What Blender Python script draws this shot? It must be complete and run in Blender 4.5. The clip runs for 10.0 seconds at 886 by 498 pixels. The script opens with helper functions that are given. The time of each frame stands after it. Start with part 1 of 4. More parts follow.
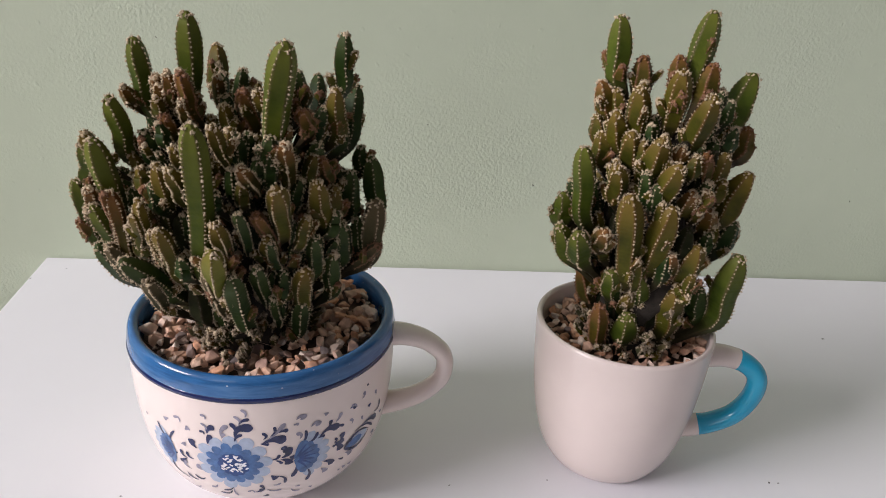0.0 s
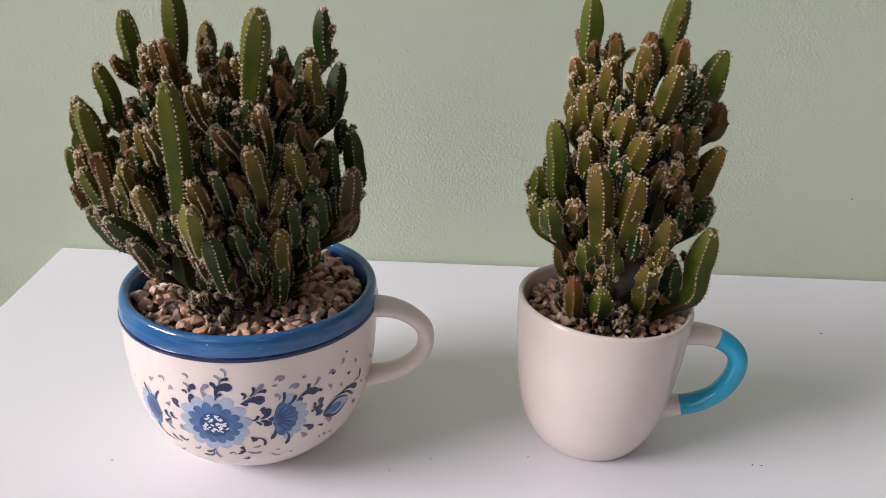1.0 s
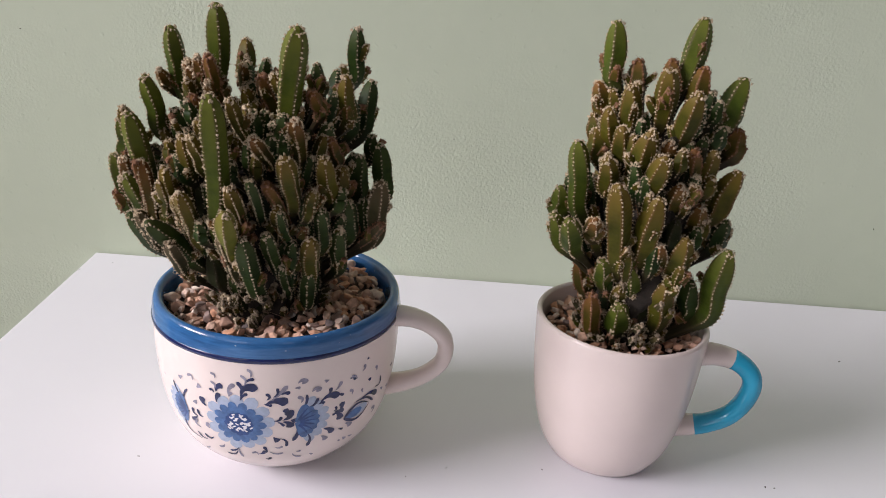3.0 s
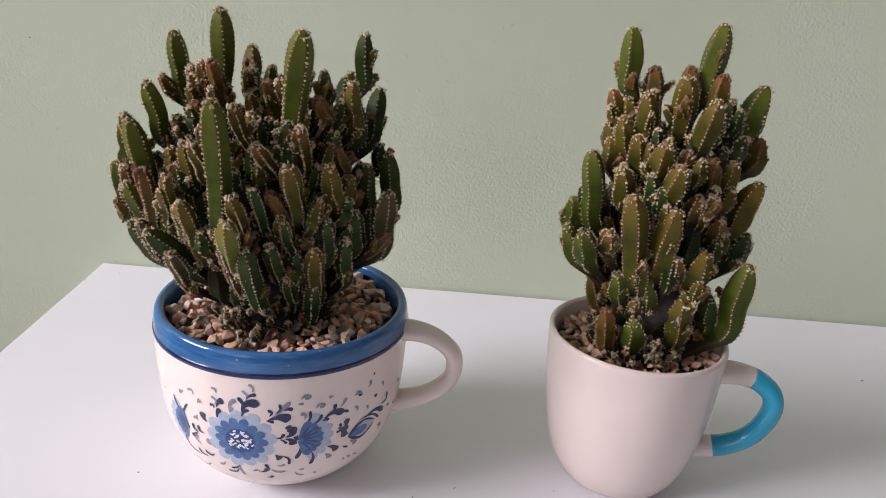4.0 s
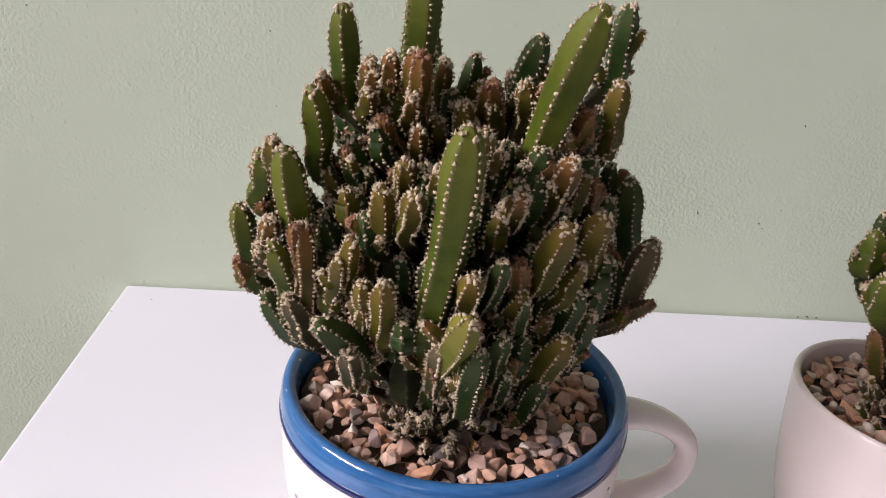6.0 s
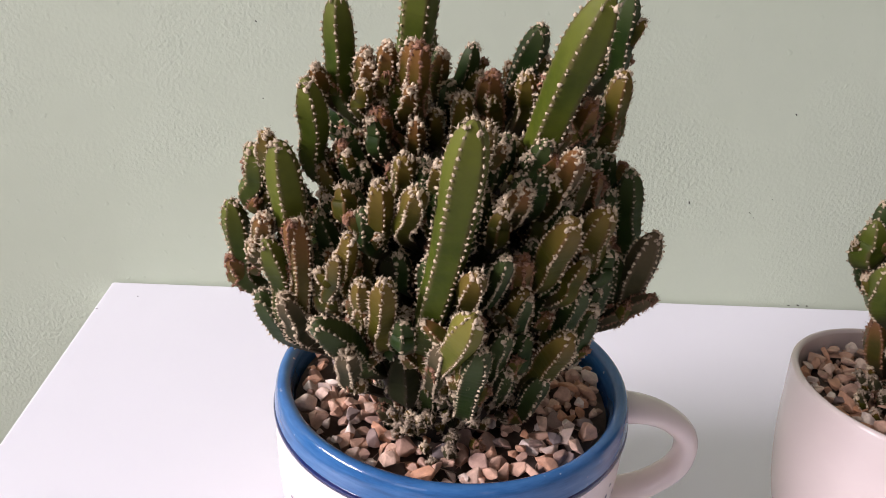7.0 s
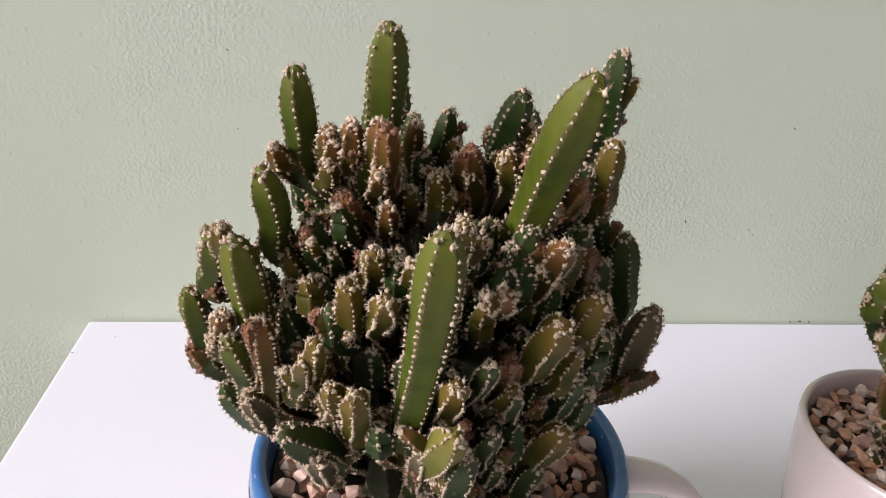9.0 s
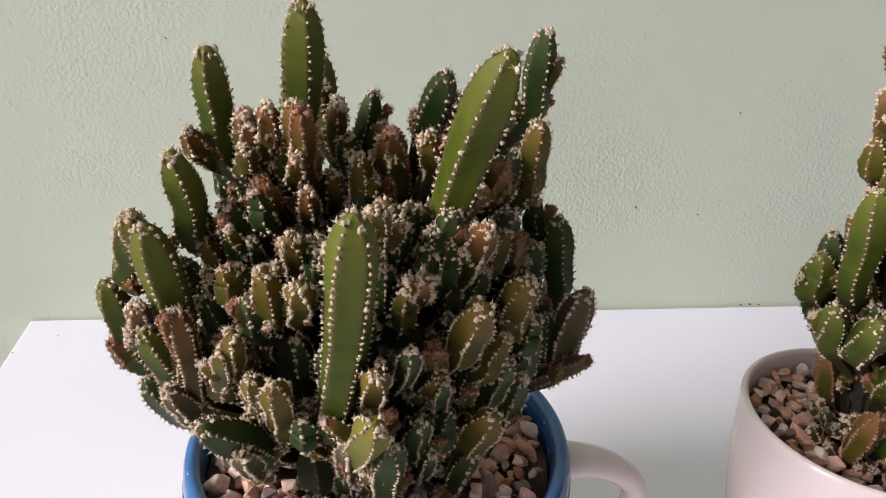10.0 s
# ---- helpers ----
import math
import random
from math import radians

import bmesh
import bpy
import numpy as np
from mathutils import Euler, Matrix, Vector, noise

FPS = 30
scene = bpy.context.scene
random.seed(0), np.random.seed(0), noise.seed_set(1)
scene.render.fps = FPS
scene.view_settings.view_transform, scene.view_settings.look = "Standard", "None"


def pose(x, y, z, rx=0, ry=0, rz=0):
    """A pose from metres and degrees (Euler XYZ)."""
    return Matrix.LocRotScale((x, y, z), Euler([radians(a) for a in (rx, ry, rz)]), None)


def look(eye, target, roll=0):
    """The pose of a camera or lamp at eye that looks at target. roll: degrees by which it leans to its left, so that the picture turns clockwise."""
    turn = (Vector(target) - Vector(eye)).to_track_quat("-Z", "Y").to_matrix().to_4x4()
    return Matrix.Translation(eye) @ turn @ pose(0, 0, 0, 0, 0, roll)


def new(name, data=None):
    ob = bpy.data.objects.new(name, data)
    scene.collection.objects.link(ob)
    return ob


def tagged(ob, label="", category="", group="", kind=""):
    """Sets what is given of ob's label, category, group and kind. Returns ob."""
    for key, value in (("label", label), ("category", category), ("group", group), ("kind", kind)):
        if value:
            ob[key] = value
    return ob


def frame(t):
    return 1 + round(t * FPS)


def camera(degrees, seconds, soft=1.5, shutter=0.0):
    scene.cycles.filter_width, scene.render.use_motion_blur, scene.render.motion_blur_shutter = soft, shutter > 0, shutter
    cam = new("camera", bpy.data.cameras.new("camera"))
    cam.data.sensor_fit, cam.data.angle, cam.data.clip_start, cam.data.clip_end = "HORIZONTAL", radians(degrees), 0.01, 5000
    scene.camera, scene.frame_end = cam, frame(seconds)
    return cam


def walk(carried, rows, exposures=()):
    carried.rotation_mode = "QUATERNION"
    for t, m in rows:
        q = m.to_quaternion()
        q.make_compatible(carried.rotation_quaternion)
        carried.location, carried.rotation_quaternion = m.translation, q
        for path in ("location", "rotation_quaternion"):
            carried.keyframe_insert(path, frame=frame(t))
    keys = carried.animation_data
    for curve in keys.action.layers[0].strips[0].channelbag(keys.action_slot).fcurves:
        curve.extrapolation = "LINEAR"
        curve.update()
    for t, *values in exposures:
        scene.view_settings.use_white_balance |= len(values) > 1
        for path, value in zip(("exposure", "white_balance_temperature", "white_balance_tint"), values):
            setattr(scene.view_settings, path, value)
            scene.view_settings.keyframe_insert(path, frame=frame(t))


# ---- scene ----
cam = camera(62.0, 10.0, soft=1.0)
PATH = [
    (0, (0.282, -0.566, 0.282), (0.427, 1.241, -0.562), 3.7),
    (0.5, (0.3, -0.585, 0.266), (0.392, 1.259, -0.503), 3.3),
    (1, (0.308, -0.587, 0.265), (0.367, 1.249, -0.525), 3.1),
    (1.5, (0.305, -0.593, 0.267), (0.355, 1.26, -0.483), 3.7),
    (2, (0.305, -0.597, 0.265), (0.356, 1.256, -0.485), 4.0),
    (2.5, (0.306, -0.6, 0.267), (0.322, 1.254, -0.484), 4.2),
    (4, (0.309, -0.589, 0.261), (0.271, 1.281, -0.448), 4.2),
    (4.5, (0.278, -0.567, 0.261), (0.163, 1.274, -0.51), 4.0),
    (5, (0.225, -0.525, 0.263), (0.118, 1.303, -0.541), 3.5),
    (5.5, (0.207, -0.482, 0.252), (0.209, 1.349, -0.551), 3.8),
    (7, (0.198, -0.47, 0.249), (0.322, 1.346, -0.578), 4.0),
    (7.5, (0.197, -0.458, 0.254), (0.325, 1.353, -0.586), 3.6),
    (8, (0.199, -0.449, 0.26), (0.324, 1.359, -0.587), 3.3),
    (8.5, (0.203, -0.445, 0.264), (0.312, 1.361, -0.588), 2.5),
    (9, (0.203, -0.442, 0.265), (0.341, 1.361, -0.589), 2.5),
    (9.5, (0.205, -0.44, 0.266), (0.377, 1.362, -0.584), 2.8),
    (10, (0.214, -0.44, 0.262), (0.439, 1.347, -0.607), 2.6),
]
walk(cam, [(t, look(eye, target, roll)) for t, eye, target, roll in PATH],
     [(0.0, -0.12, 6450, 10), (2.5, -0.03, 6400, 12), (4.5, -0.05, 6400, 13), (5.5, 0.03, 6350, 14), (7.0, 0.2, 6300, 18), (8.0, 0.23, 6250, 17), (10.0, 0.24, 6250, 15)])

# ---- light ----
world = bpy.data.worlds.new("sky")
scene.world = world
world.use_nodes = True
wn = world.node_tree
sky = wn.nodes.new("ShaderNodeTexSky")
sky.sky_type = "NISHITA"
sky.sun_disc = False
sky.sun_elevation, sky.sun_rotation = radians(35), radians(200)
wn.links.new(sky.outputs["Color"], wn.nodes["Background"].inputs["Color"])
wn.nodes["Background"].inputs["Strength"].default_value = 0.1


def window_light(name, eye, target, width, height, power, colour):
    data = bpy.data.lights.new(name, "AREA")
    data.shape, data.size, data.size_y = "RECTANGLE", width, height
    data.energy, data.color = power, colour
    lamp = new(name, data)
    lamp.matrix_world = look(eye, target)
    return lamp


# The front lamp is an added fill that softens shadows, not a known window.
window_light("daylight_front", (-1.15, -3.18, 1.10), (-0.3, 0.0, 0.0), 1.1, 1.1, 5, (1.0, 0.932, 0.962))
window_light("daylight_side", (-3.56, -1.80, 2.10), (0.0, -1.80, 2.10), 2.3, 1.4, 340, (1.0, 0.932, 0.962))
window_light("daylight_small", (1.25, -3.18, 1.05), (0.3, -0.3, 0.1), 0.45, 0.8, 1.5, (1.0, 0.945, 0.965))


# ---- materials ----
def material(name, build, rough=0.5, spec=0.5):
    m = bpy.data.materials.new(name)
    m.use_nodes = True
    nt = m.node_tree
    b = nt.nodes["Principled BSDF"]
    b.inputs["Roughness"].default_value = rough
    b.inputs["Specular IOR Level"].default_value = spec
    build(nt, b)
    return m


def coords(nt, scale=1.0):
    c = nt.nodes.new("ShaderNodeTexCoord")
    mp = nt.nodes.new("ShaderNodeMapping")
    mp.inputs["Scale"].default_value = (scale, scale, scale)
    nt.links.new(c.outputs["Object"], mp.inputs["Vector"])
    return mp.outputs["Vector"]


def noise_tex(nt, vec, scale, detail=4.0, rough=0.55):
    n = nt.nodes.new("ShaderNodeTexNoise")
    n.inputs["Scale"].default_value, n.inputs["Detail"].default_value, n.inputs["Roughness"].default_value = scale, detail, rough
    nt.links.new(vec, n.inputs["Vector"])
    return n.outputs["Fac"]


def ramp(nt, fac, *stops):
    r = nt.nodes.new("ShaderNodeValToRGB")
    e = r.color_ramp.elements
    while len(e) < len(stops):
        e.new(0.5)
    for el, (p, c) in zip(e, stops):
        el.position, el.color = p, (*c, 1)
    nt.links.new(fac, r.inputs["Fac"])
    return r.outputs["Color"]


def mix(nt, fac, a, b, mode="MIX"):
    m = nt.nodes.new("ShaderNodeMix")
    m.data_type, m.blend_type = "RGBA", mode
    for sock, v in ((m.inputs[0], fac), (m.inputs[6], a), (m.inputs[7], b)):
        if isinstance(v, bpy.types.NodeSocket):
            nt.links.new(v, sock)
        else:
            sock.default_value = v if isinstance(v, float) else (*v, 1)
    return m.outputs[2]


def bump(nt, b, height, strength=0.3, dist=0.001):
    n = nt.nodes.new("ShaderNodeBump")
    n.inputs["Strength"].default_value, n.inputs["Distance"].default_value = strength, dist
    nt.links.new(height, n.inputs["Height"])
    nt.links.new(n.outputs["Normal"], b.inputs["Normal"])


def plain(colour, rough=0.5, var=0.12, scale=40.0, bumps=0.0, name="paint", spec=0.5):
    def build(nt, b):
        v = coords(nt)
        f = noise_tex(nt, v, scale)
        lo, hi = [c * (1 - var) for c in colour], [min(1, c * (1 + var)) for c in colour]
        nt.links.new(ramp(nt, f, (0.3, lo), (0.7, hi)), b.inputs["Base Color"])
        if bumps:
            bump(nt, b, noise_tex(nt, v, scale * 6), bumps, 0.0005)
    return material(name, build, rough, spec)


def wall_build(nt, b):
    v = coords(nt)
    big = noise_tex(nt, v, 3.0)
    fine = noise_tex(nt, v, 60.0, 6.0, 0.6)
    base = ramp(nt, big, (0.3, (0.456, 0.513, 0.384)), (0.7, (0.488, 0.543, 0.416)))
    nt.links.new(mix(nt, 0.08, base, ramp(nt, fine, (0.3, (0.33, 0.36, 0.29)), (0.7, (0.50, 0.53, 0.44)))), b.inputs["Base Color"])
    peb = noise_tex(nt, v, 430.0, 2.5, 0.5)
    lumps = ramp(nt, peb, (0.36, (0, 0, 0)), (0.72, (1, 1, 1)))
    rough_patch = ramp(nt, noise_tex(nt, v, 6.0, 2.0), (0.46, (0.06, 0.06, 0.06)), (0.62, (1, 1, 1)))
    lumps = mix(nt, 1.0, lumps, rough_patch, "MULTIPLY")
    pimple = ramp(nt, noise_tex(nt, v, 150.0, 1.0), (0.68, (0, 0, 0)), (0.78, (1, 1, 1)))
    bump(nt, b, mix(nt, 0.5, lumps, pimple, "ADD"), 0.4, 0.0008)


def table_build(nt, b):
    v = coords(nt)
    f = noise_tex(nt, v, 5.0)
    nt.links.new(ramp(nt, f, (0.3, (0.75, 0.745, 0.785)), (0.7, (0.785, 0.78, 0.815))), b.inputs["Base Color"])
    nt.links.new(ramp(nt, noise_tex(nt, v, 30.0), (0.3, (0.30, 0.30, 0.30)), (0.7, (0.42, 0.42, 0.42))), b.inputs["Roughness"])
    bump(nt, b, noise_tex(nt, v, 220.0, 2.0), 0.05, 0.0003)


def rim_build(nt, b):
    c = nt.nodes.new("ShaderNodeTexCoord")
    mp = nt.nodes.new("ShaderNodeMapping")
    mp.inputs["Scale"].default_value = (1.0, 1.0, 9.0)
    nt.links.new(c.outputs["Object"], mp.inputs["Vector"])
    streak = noise_tex(nt, mp.outputs["Vector"], 55.0, 5.0, 0.65)
    base = ramp(nt, streak, (0.28, (0.018, 0.075, 0.20)), (0.5, (0.03, 0.118, 0.29)), (0.75, (0.055, 0.165, 0.36)))
    nicks = ramp(nt, noise_tex(nt, coords(nt), 330.0, 1.0), (0.76, (0, 0, 0)), (0.80, (0.7, 0.7, 0.7)))
    nt.links.new(mix(nt, nicks, base, (0.5, 0.55, 0.62)), b.inputs["Base Color"])
    bump(nt, b, streak, 0.08, 0.0004)


WALL = material("green_wall_paint", wall_build, 0.75, 0.3)
TABLE = material("white_laminate", table_build, 0.35)
EDGE = plain((0.70, 0.69, 0.68), 0.45, name="white_edge_band")
# Unseen walls, ceiling and floor are kept dark to cut bounced light.
PLAIN = plain((0.15, 0.147, 0.15), 0.85, 0.06, 4.0, name="low_bounce_grey_paint")
CEIL = plain((0.2, 0.2, 0.2), 0.9, name="low_bounce_ceiling_grey")
FLOOR = plain((0.12, 0.095, 0.08), 0.4, 0.25, 6.0, name="floor_wood")
CREAM = plain((0.76, 0.655, 0.61), 0.22, 0.03, 25.0, name="cream_glaze")
MUG = plain((0.67, 0.575, 0.535), 0.2, 0.03, 30.0, name="mug_glaze")
BLUE = material("blue_glaze", rim_build, 0.12)
NAVY = plain((0.008, 0.015, 0.075), 0.15, 0.2, 60.0, name="navy_glaze")
TEAL = plain((0.015, 0.30, 0.48), 0.15, 0.15, 30.0, name="turquoise_glaze")
SOIL = plain((0.09, 0.06, 0.045), 0.95, 0.4, 120.0, 0.6, name="soil")


# ---- helpers for things ----
def part(name, bm, mat, parent=None, label="", smooth=True):
    me = bpy.data.meshes.new(name)
    bm.normal_update()
    bm.to_mesh(me)
    bm.free()
    if smooth:
        me.polygons.foreach_set("use_smooth", [True] * len(me.polygons))
    me.materials.append(mat)
    ob = new(name, me)
    ob.parent = parent
    if label:
        ob["label"] = label
    return ob


def thing(name, place, label, category, group="", kind=""):
    ob = new(name)
    ob.empty_display_size = 0.02
    ob.location = place
    return tagged(ob, label, category, group, kind)


def box(bm, a, b, bevel=0.0):
    vs = bmesh.ops.create_cube(bm, size=1)["verts"]
    for v in vs:
        v.co = Vector([a[i] + (v.co[i] + 0.5) * (b[i] - a[i]) for i in range(3)])
    if bevel:
        es = list({e for v in vs for e in v.link_edges})
        bmesh.ops.bevel(bm, geom=es, offset=bevel, segments=3, affect="EDGES", profile=0.5)
    return bm


def lathe(profile, n=96):
    """A surface turned from (radius, height) pairs; a zero radius closes it."""
    bm = bmesh.new()
    rings = []
    for r, z in profile:
        if r < 1e-6:
            rings.append([bm.verts.new((0, 0, z))])
        else:
            rings.append([bm.verts.new((r * math.cos(2 * math.pi * i / n), r * math.sin(2 * math.pi * i / n), z)) for i in range(n)])
    for a, b in zip(rings, rings[1:]):
        for i in range(n):
            j = (i + 1) % n
            if len(a) == 1:
                bm.faces.new((a[0], b[j], b[i]))
            elif len(b) == 1:
                bm.faces.new((a[i], a[j], b[0]))
            else:
                bm.faces.new((a[i], a[j], b[j], b[i]))
    return bm


def spline(pts, n):
    """Catmull-Rom through tuples."""
    p = [Vector(q) for q in pts]
    p = [2 * p[0] - p[1]] + p + [2 * p[-1] - p[-2]]
    out = []
    for k in range(n + 1):
        u = k / n * (len(p) - 3)
        i = min(int(u), len(p) - 4)
        f = u - i
        a, b, c, d = p[i:i + 4]
        out.append(0.5 * (2 * b + (c - a) * f + (2 * a - 5 * b + 4 * c - d) * f * f + (3 * b - a - 3 * c + d) * f ** 3))
    return out


def handle(path, w0, w1, thick, t0=0.0, t1=1.0, n=48, m=16):
    """A strap handle in the local xz plane, oval in section, between two fractions of its path."""
    pts = spline(path, 200)
    bm = bmesh.new()
    rings = []
    for k in range(n + 1):
        u = t0 + (t1 - t0) * k / n
        i = min(199, int(u * 200))
        p = pts[i].lerp(pts[i + 1], u * 200 - i)
        d = (pts[i + 1] - pts[i]).normalized()
        side = Vector((0, 1, 0))
        up = d.cross(side)
        w = w0 + (w1 - w0) * (2 * u - 1) ** 2
        th = thick * (1 + 0.35 * (2 * u - 1) ** 4)
        rings.append([bm.verts.new(p + side * (w * math.cos(2 * math.pi * j / m)) + up * (th * math.sin(2 * math.pi * j / m))) for j in range(m)])
    for a, b in zip(rings, rings[1:]):
        for j in range(m):
            bm.faces.new((a[j], a[(j + 1) % m], b[(j + 1) % m], b[j]))
    bm.faces.new(rings[0][::-1])
    bm.faces.new(rings[-1])
    bmesh.ops.recalc_face_normals(bm, faces=bm.faces)
    return bm


# ---- room ----
X0, X1, Y0, Z0, Z1 = -3.6, 2.2, -3.2, -0.75, 2.9


def structure(name, a, b, mat, label, bevel=0.0):
    ob = part(name, box(bmesh.new(), a, b, bevel), mat, smooth=False)
    return tagged(ob, label, name.split("_")[0], kind="structure")


structure("wall_north", (X0 - 0.1, 0, Z0), (X1 + 0.1, 0.1, Z1), WALL, "pale sage green painted wall with rough plaster")
structure("wall_east", (X1, Y0, Z0), (X1 + 0.1, -0.001, Z1), PLAIN, "unseen side wall, grey to cut bounce light")
structure("floor", (X0 - 0.1, Y0 - 0.1, Z0 - 0.1), (X1 + 0.1, 0.1, Z0 - 0.002), FLOOR, "brown wooden floor under the table")
structure("ceiling", (X0 - 0.1, Y0 - 0.1, Z1 + 0.002), (X1 + 0.1, 0.1, Z1 + 0.1), CEIL, "unseen ceiling, grey to cut bounce light")


def wall_with_openings(name, along, lo, hi, at, openings, thick):
    """A wall along x or y with window openings (from, to, sill, head), in one mesh of blocks."""
    bm = bmesh.new()
    blocks, u = [], lo
    for o0, o1, z0, z1 in openings:
        blocks += [(u, o0, Z0, Z1), (o0, o1, Z0, z0), (o0, o1, z1, Z1)]
        u = o1
    blocks.append((u, hi, Z0, Z1))
    for u0, u1, z0, z1 in blocks:
        if along == "x":
            box(bm, (u0, at - thick, z0), (u1, at, z1))
        else:
            box(bm, (at - thick, u0, z0), (at, u1, z1))
    return tagged(part(name, bm, PLAIN, smooth=False), "unseen grey wall with window openings, dark to cut bounce light", "wall", kind="structure")


# The wider south opening only makes room for the added front fill.
wall_with_openings("wall_south", "x", X0 - 0.1, X1 + 0.1, Y0, ((-1.7, -0.6, 0.55, 1.65), (1.02, 1.48, 0.65, 1.45)), 0.1)
wall_with_openings("wall_west", "y", Y0, -0.001, X0, ((-2.95, -0.65, 1.4, 2.8),), 0.1)

# table: a thick white top on four legs, its back edge against the wall
table = thing("table", (0, 0, Z0), "white laminate table standing against the green wall", "table")
bm = box(bmesh.new(), (0.0, -0.75, 0.75 - 0.028), (1.35, -0.0015, 0.75), 0.0015)
for v in bm.verts:
    if v.co.x < 0.1:
        v.co.x -= 0.047 * v.co.y  # the end is cut slightly out of square
part("tabletop", bm, TABLE, table, smooth=False)
for lx in (0.04, 1.26):
    for ly in (-0.70, -0.09):
        part("leg", box(bmesh.new(), (lx, ly, 0.0), (lx + 0.05, ly + 0.05, 0.7218), 0.003), EDGE, table, smooth=False)

# ---- the round blue-banded cup ----
CUP, MUGP = (0.2207, -0.2395, 0.0), (0.4085, -0.2316, 0.0)
cup = thing("teacup", CUP, "large cream ceramic cup with blue rim and painted blue flowers", "cup")
outer = [(0.0, 0.0025), (0.028, 0.0025), (0.030, 0.0), (0.0325, 0.0008), (0.037, 0.004), (0.0465, 0.0115), (0.055, 0.022),
         (0.0605, 0.036), (0.0635, 0.052), (0.0647, 0.068), (0.0650, 0.0836)]
body = [(x.x, x.y) for x in spline([(r, z, 0) for r, z in outer[3:]], 60)]
part("body", lathe(outer[:3] + body), CREAM, cup, "cream glazed bowl-shaped body")
part("stripe", lathe([(0.0650, 0.0836), (0.0655, 0.0840), (0.0656, 0.0850), (0.0655, 0.0860), (0.0652, 0.0864)]), NAVY, cup, "thin navy stripe")
lip = [(0.0652, 0.0864), (0.0650, 0.089), (0.0645, 0.0925), (0.0636, 0.0948), (0.0620, 0.0957), (0.0603, 0.0951), (0.0592, 0.0935), (0.0585, 0.090), (0.0582, 0.084), (0.057, 0.070)]
part("rim", lathe([(x.x, x.y) for x in spline([(r, z, 0) for r, z in lip], 50)]), BLUE, cup, "glossy blue rim band")

mug = thing("mug", MUGP, "cream ceramic mug with turquoise handle, used as planter", "mug")
prof = [(0.0, 0.002), (0.0235, 0.002), (0.0250, 0.0), (0.0285, 0.0006), (0.0318, 0.004), (0.0368, 0.013), (0.0407, 0.026), (0.0437, 0.043),
        (0.0454, 0.060), (0.0462, 0.075), (0.0467, 0.0855), (0.0464, 0.0876), (0.0452, 0.0884), (0.0440, 0.0876), (0.0435, 0.0855), (0.0430, 0.075), (0.042, 0.060)]
mp = prof[:3] + [(x.x, x.y) for x in spline([(r, z, 0) for r, z in prof[3:]], 90)]
part("body", lathe(mp), MUG, mug, "cream glazed tapering body")
part("handle", handle([(0.060, 0, 0.0835), (0.072, 0, 0.0835), (0.082, 0, 0.0805), (0.0900, 0, 0.0740), (0.0920, 0, 0.0660), (0.0895, 0, 0.0570), (0.080, 0, 0.0480), (0.068, 0, 0.0425), (0.056, 0, 0.0395)],
                      0.0060, 0.0085, 0.0044), CREAM, cup, "cream glazed loop handle").rotation_euler = (0, 0, radians(-4))

MUG_LOOP = [(0.042, 0, 0.0722), (0.0535, 0, 0.0735), (0.064, 0, 0.0715), (0.0720, 0, 0.0655), (0.0745, 0, 0.0575), (0.0722, 0, 0.0470), (0.066, 0, 0.0370), (0.056, 0, 0.0300), (0.047, 0, 0.0268), (0.036, 0, 0.0245)]
for nm, mat, a, b, lab in (("handle", TEAL, 0.19, 0.86, "glossy turquoise loop handle"), ("handle_root", MUG, 0.0, 0.19, "cream handle root"), ("handle_root", MUG, 0.86, 1.0, "cream handle root")):
    part(nm, handle(MUG_LOOP, 0.0058, 0.0075, 0.0052, a, b), mat, mug, lab).rotation_euler = (0, 0, radians(-12))

# ---- painted flowers on the cup ----
BODY_R, BODY_Z = [r for r, z in body], [z for r, z in body]


def on_body(u, v, lift):
    """A place on the bowl: u millimetres round from its front, v millimetres up."""
    z = v / 1000
    r = float(np.interp(z, BODY_Z, BODY_R)) + lift
    a = radians(-95) + u / 62
    return (r * math.cos(a), r * math.sin(a), z)


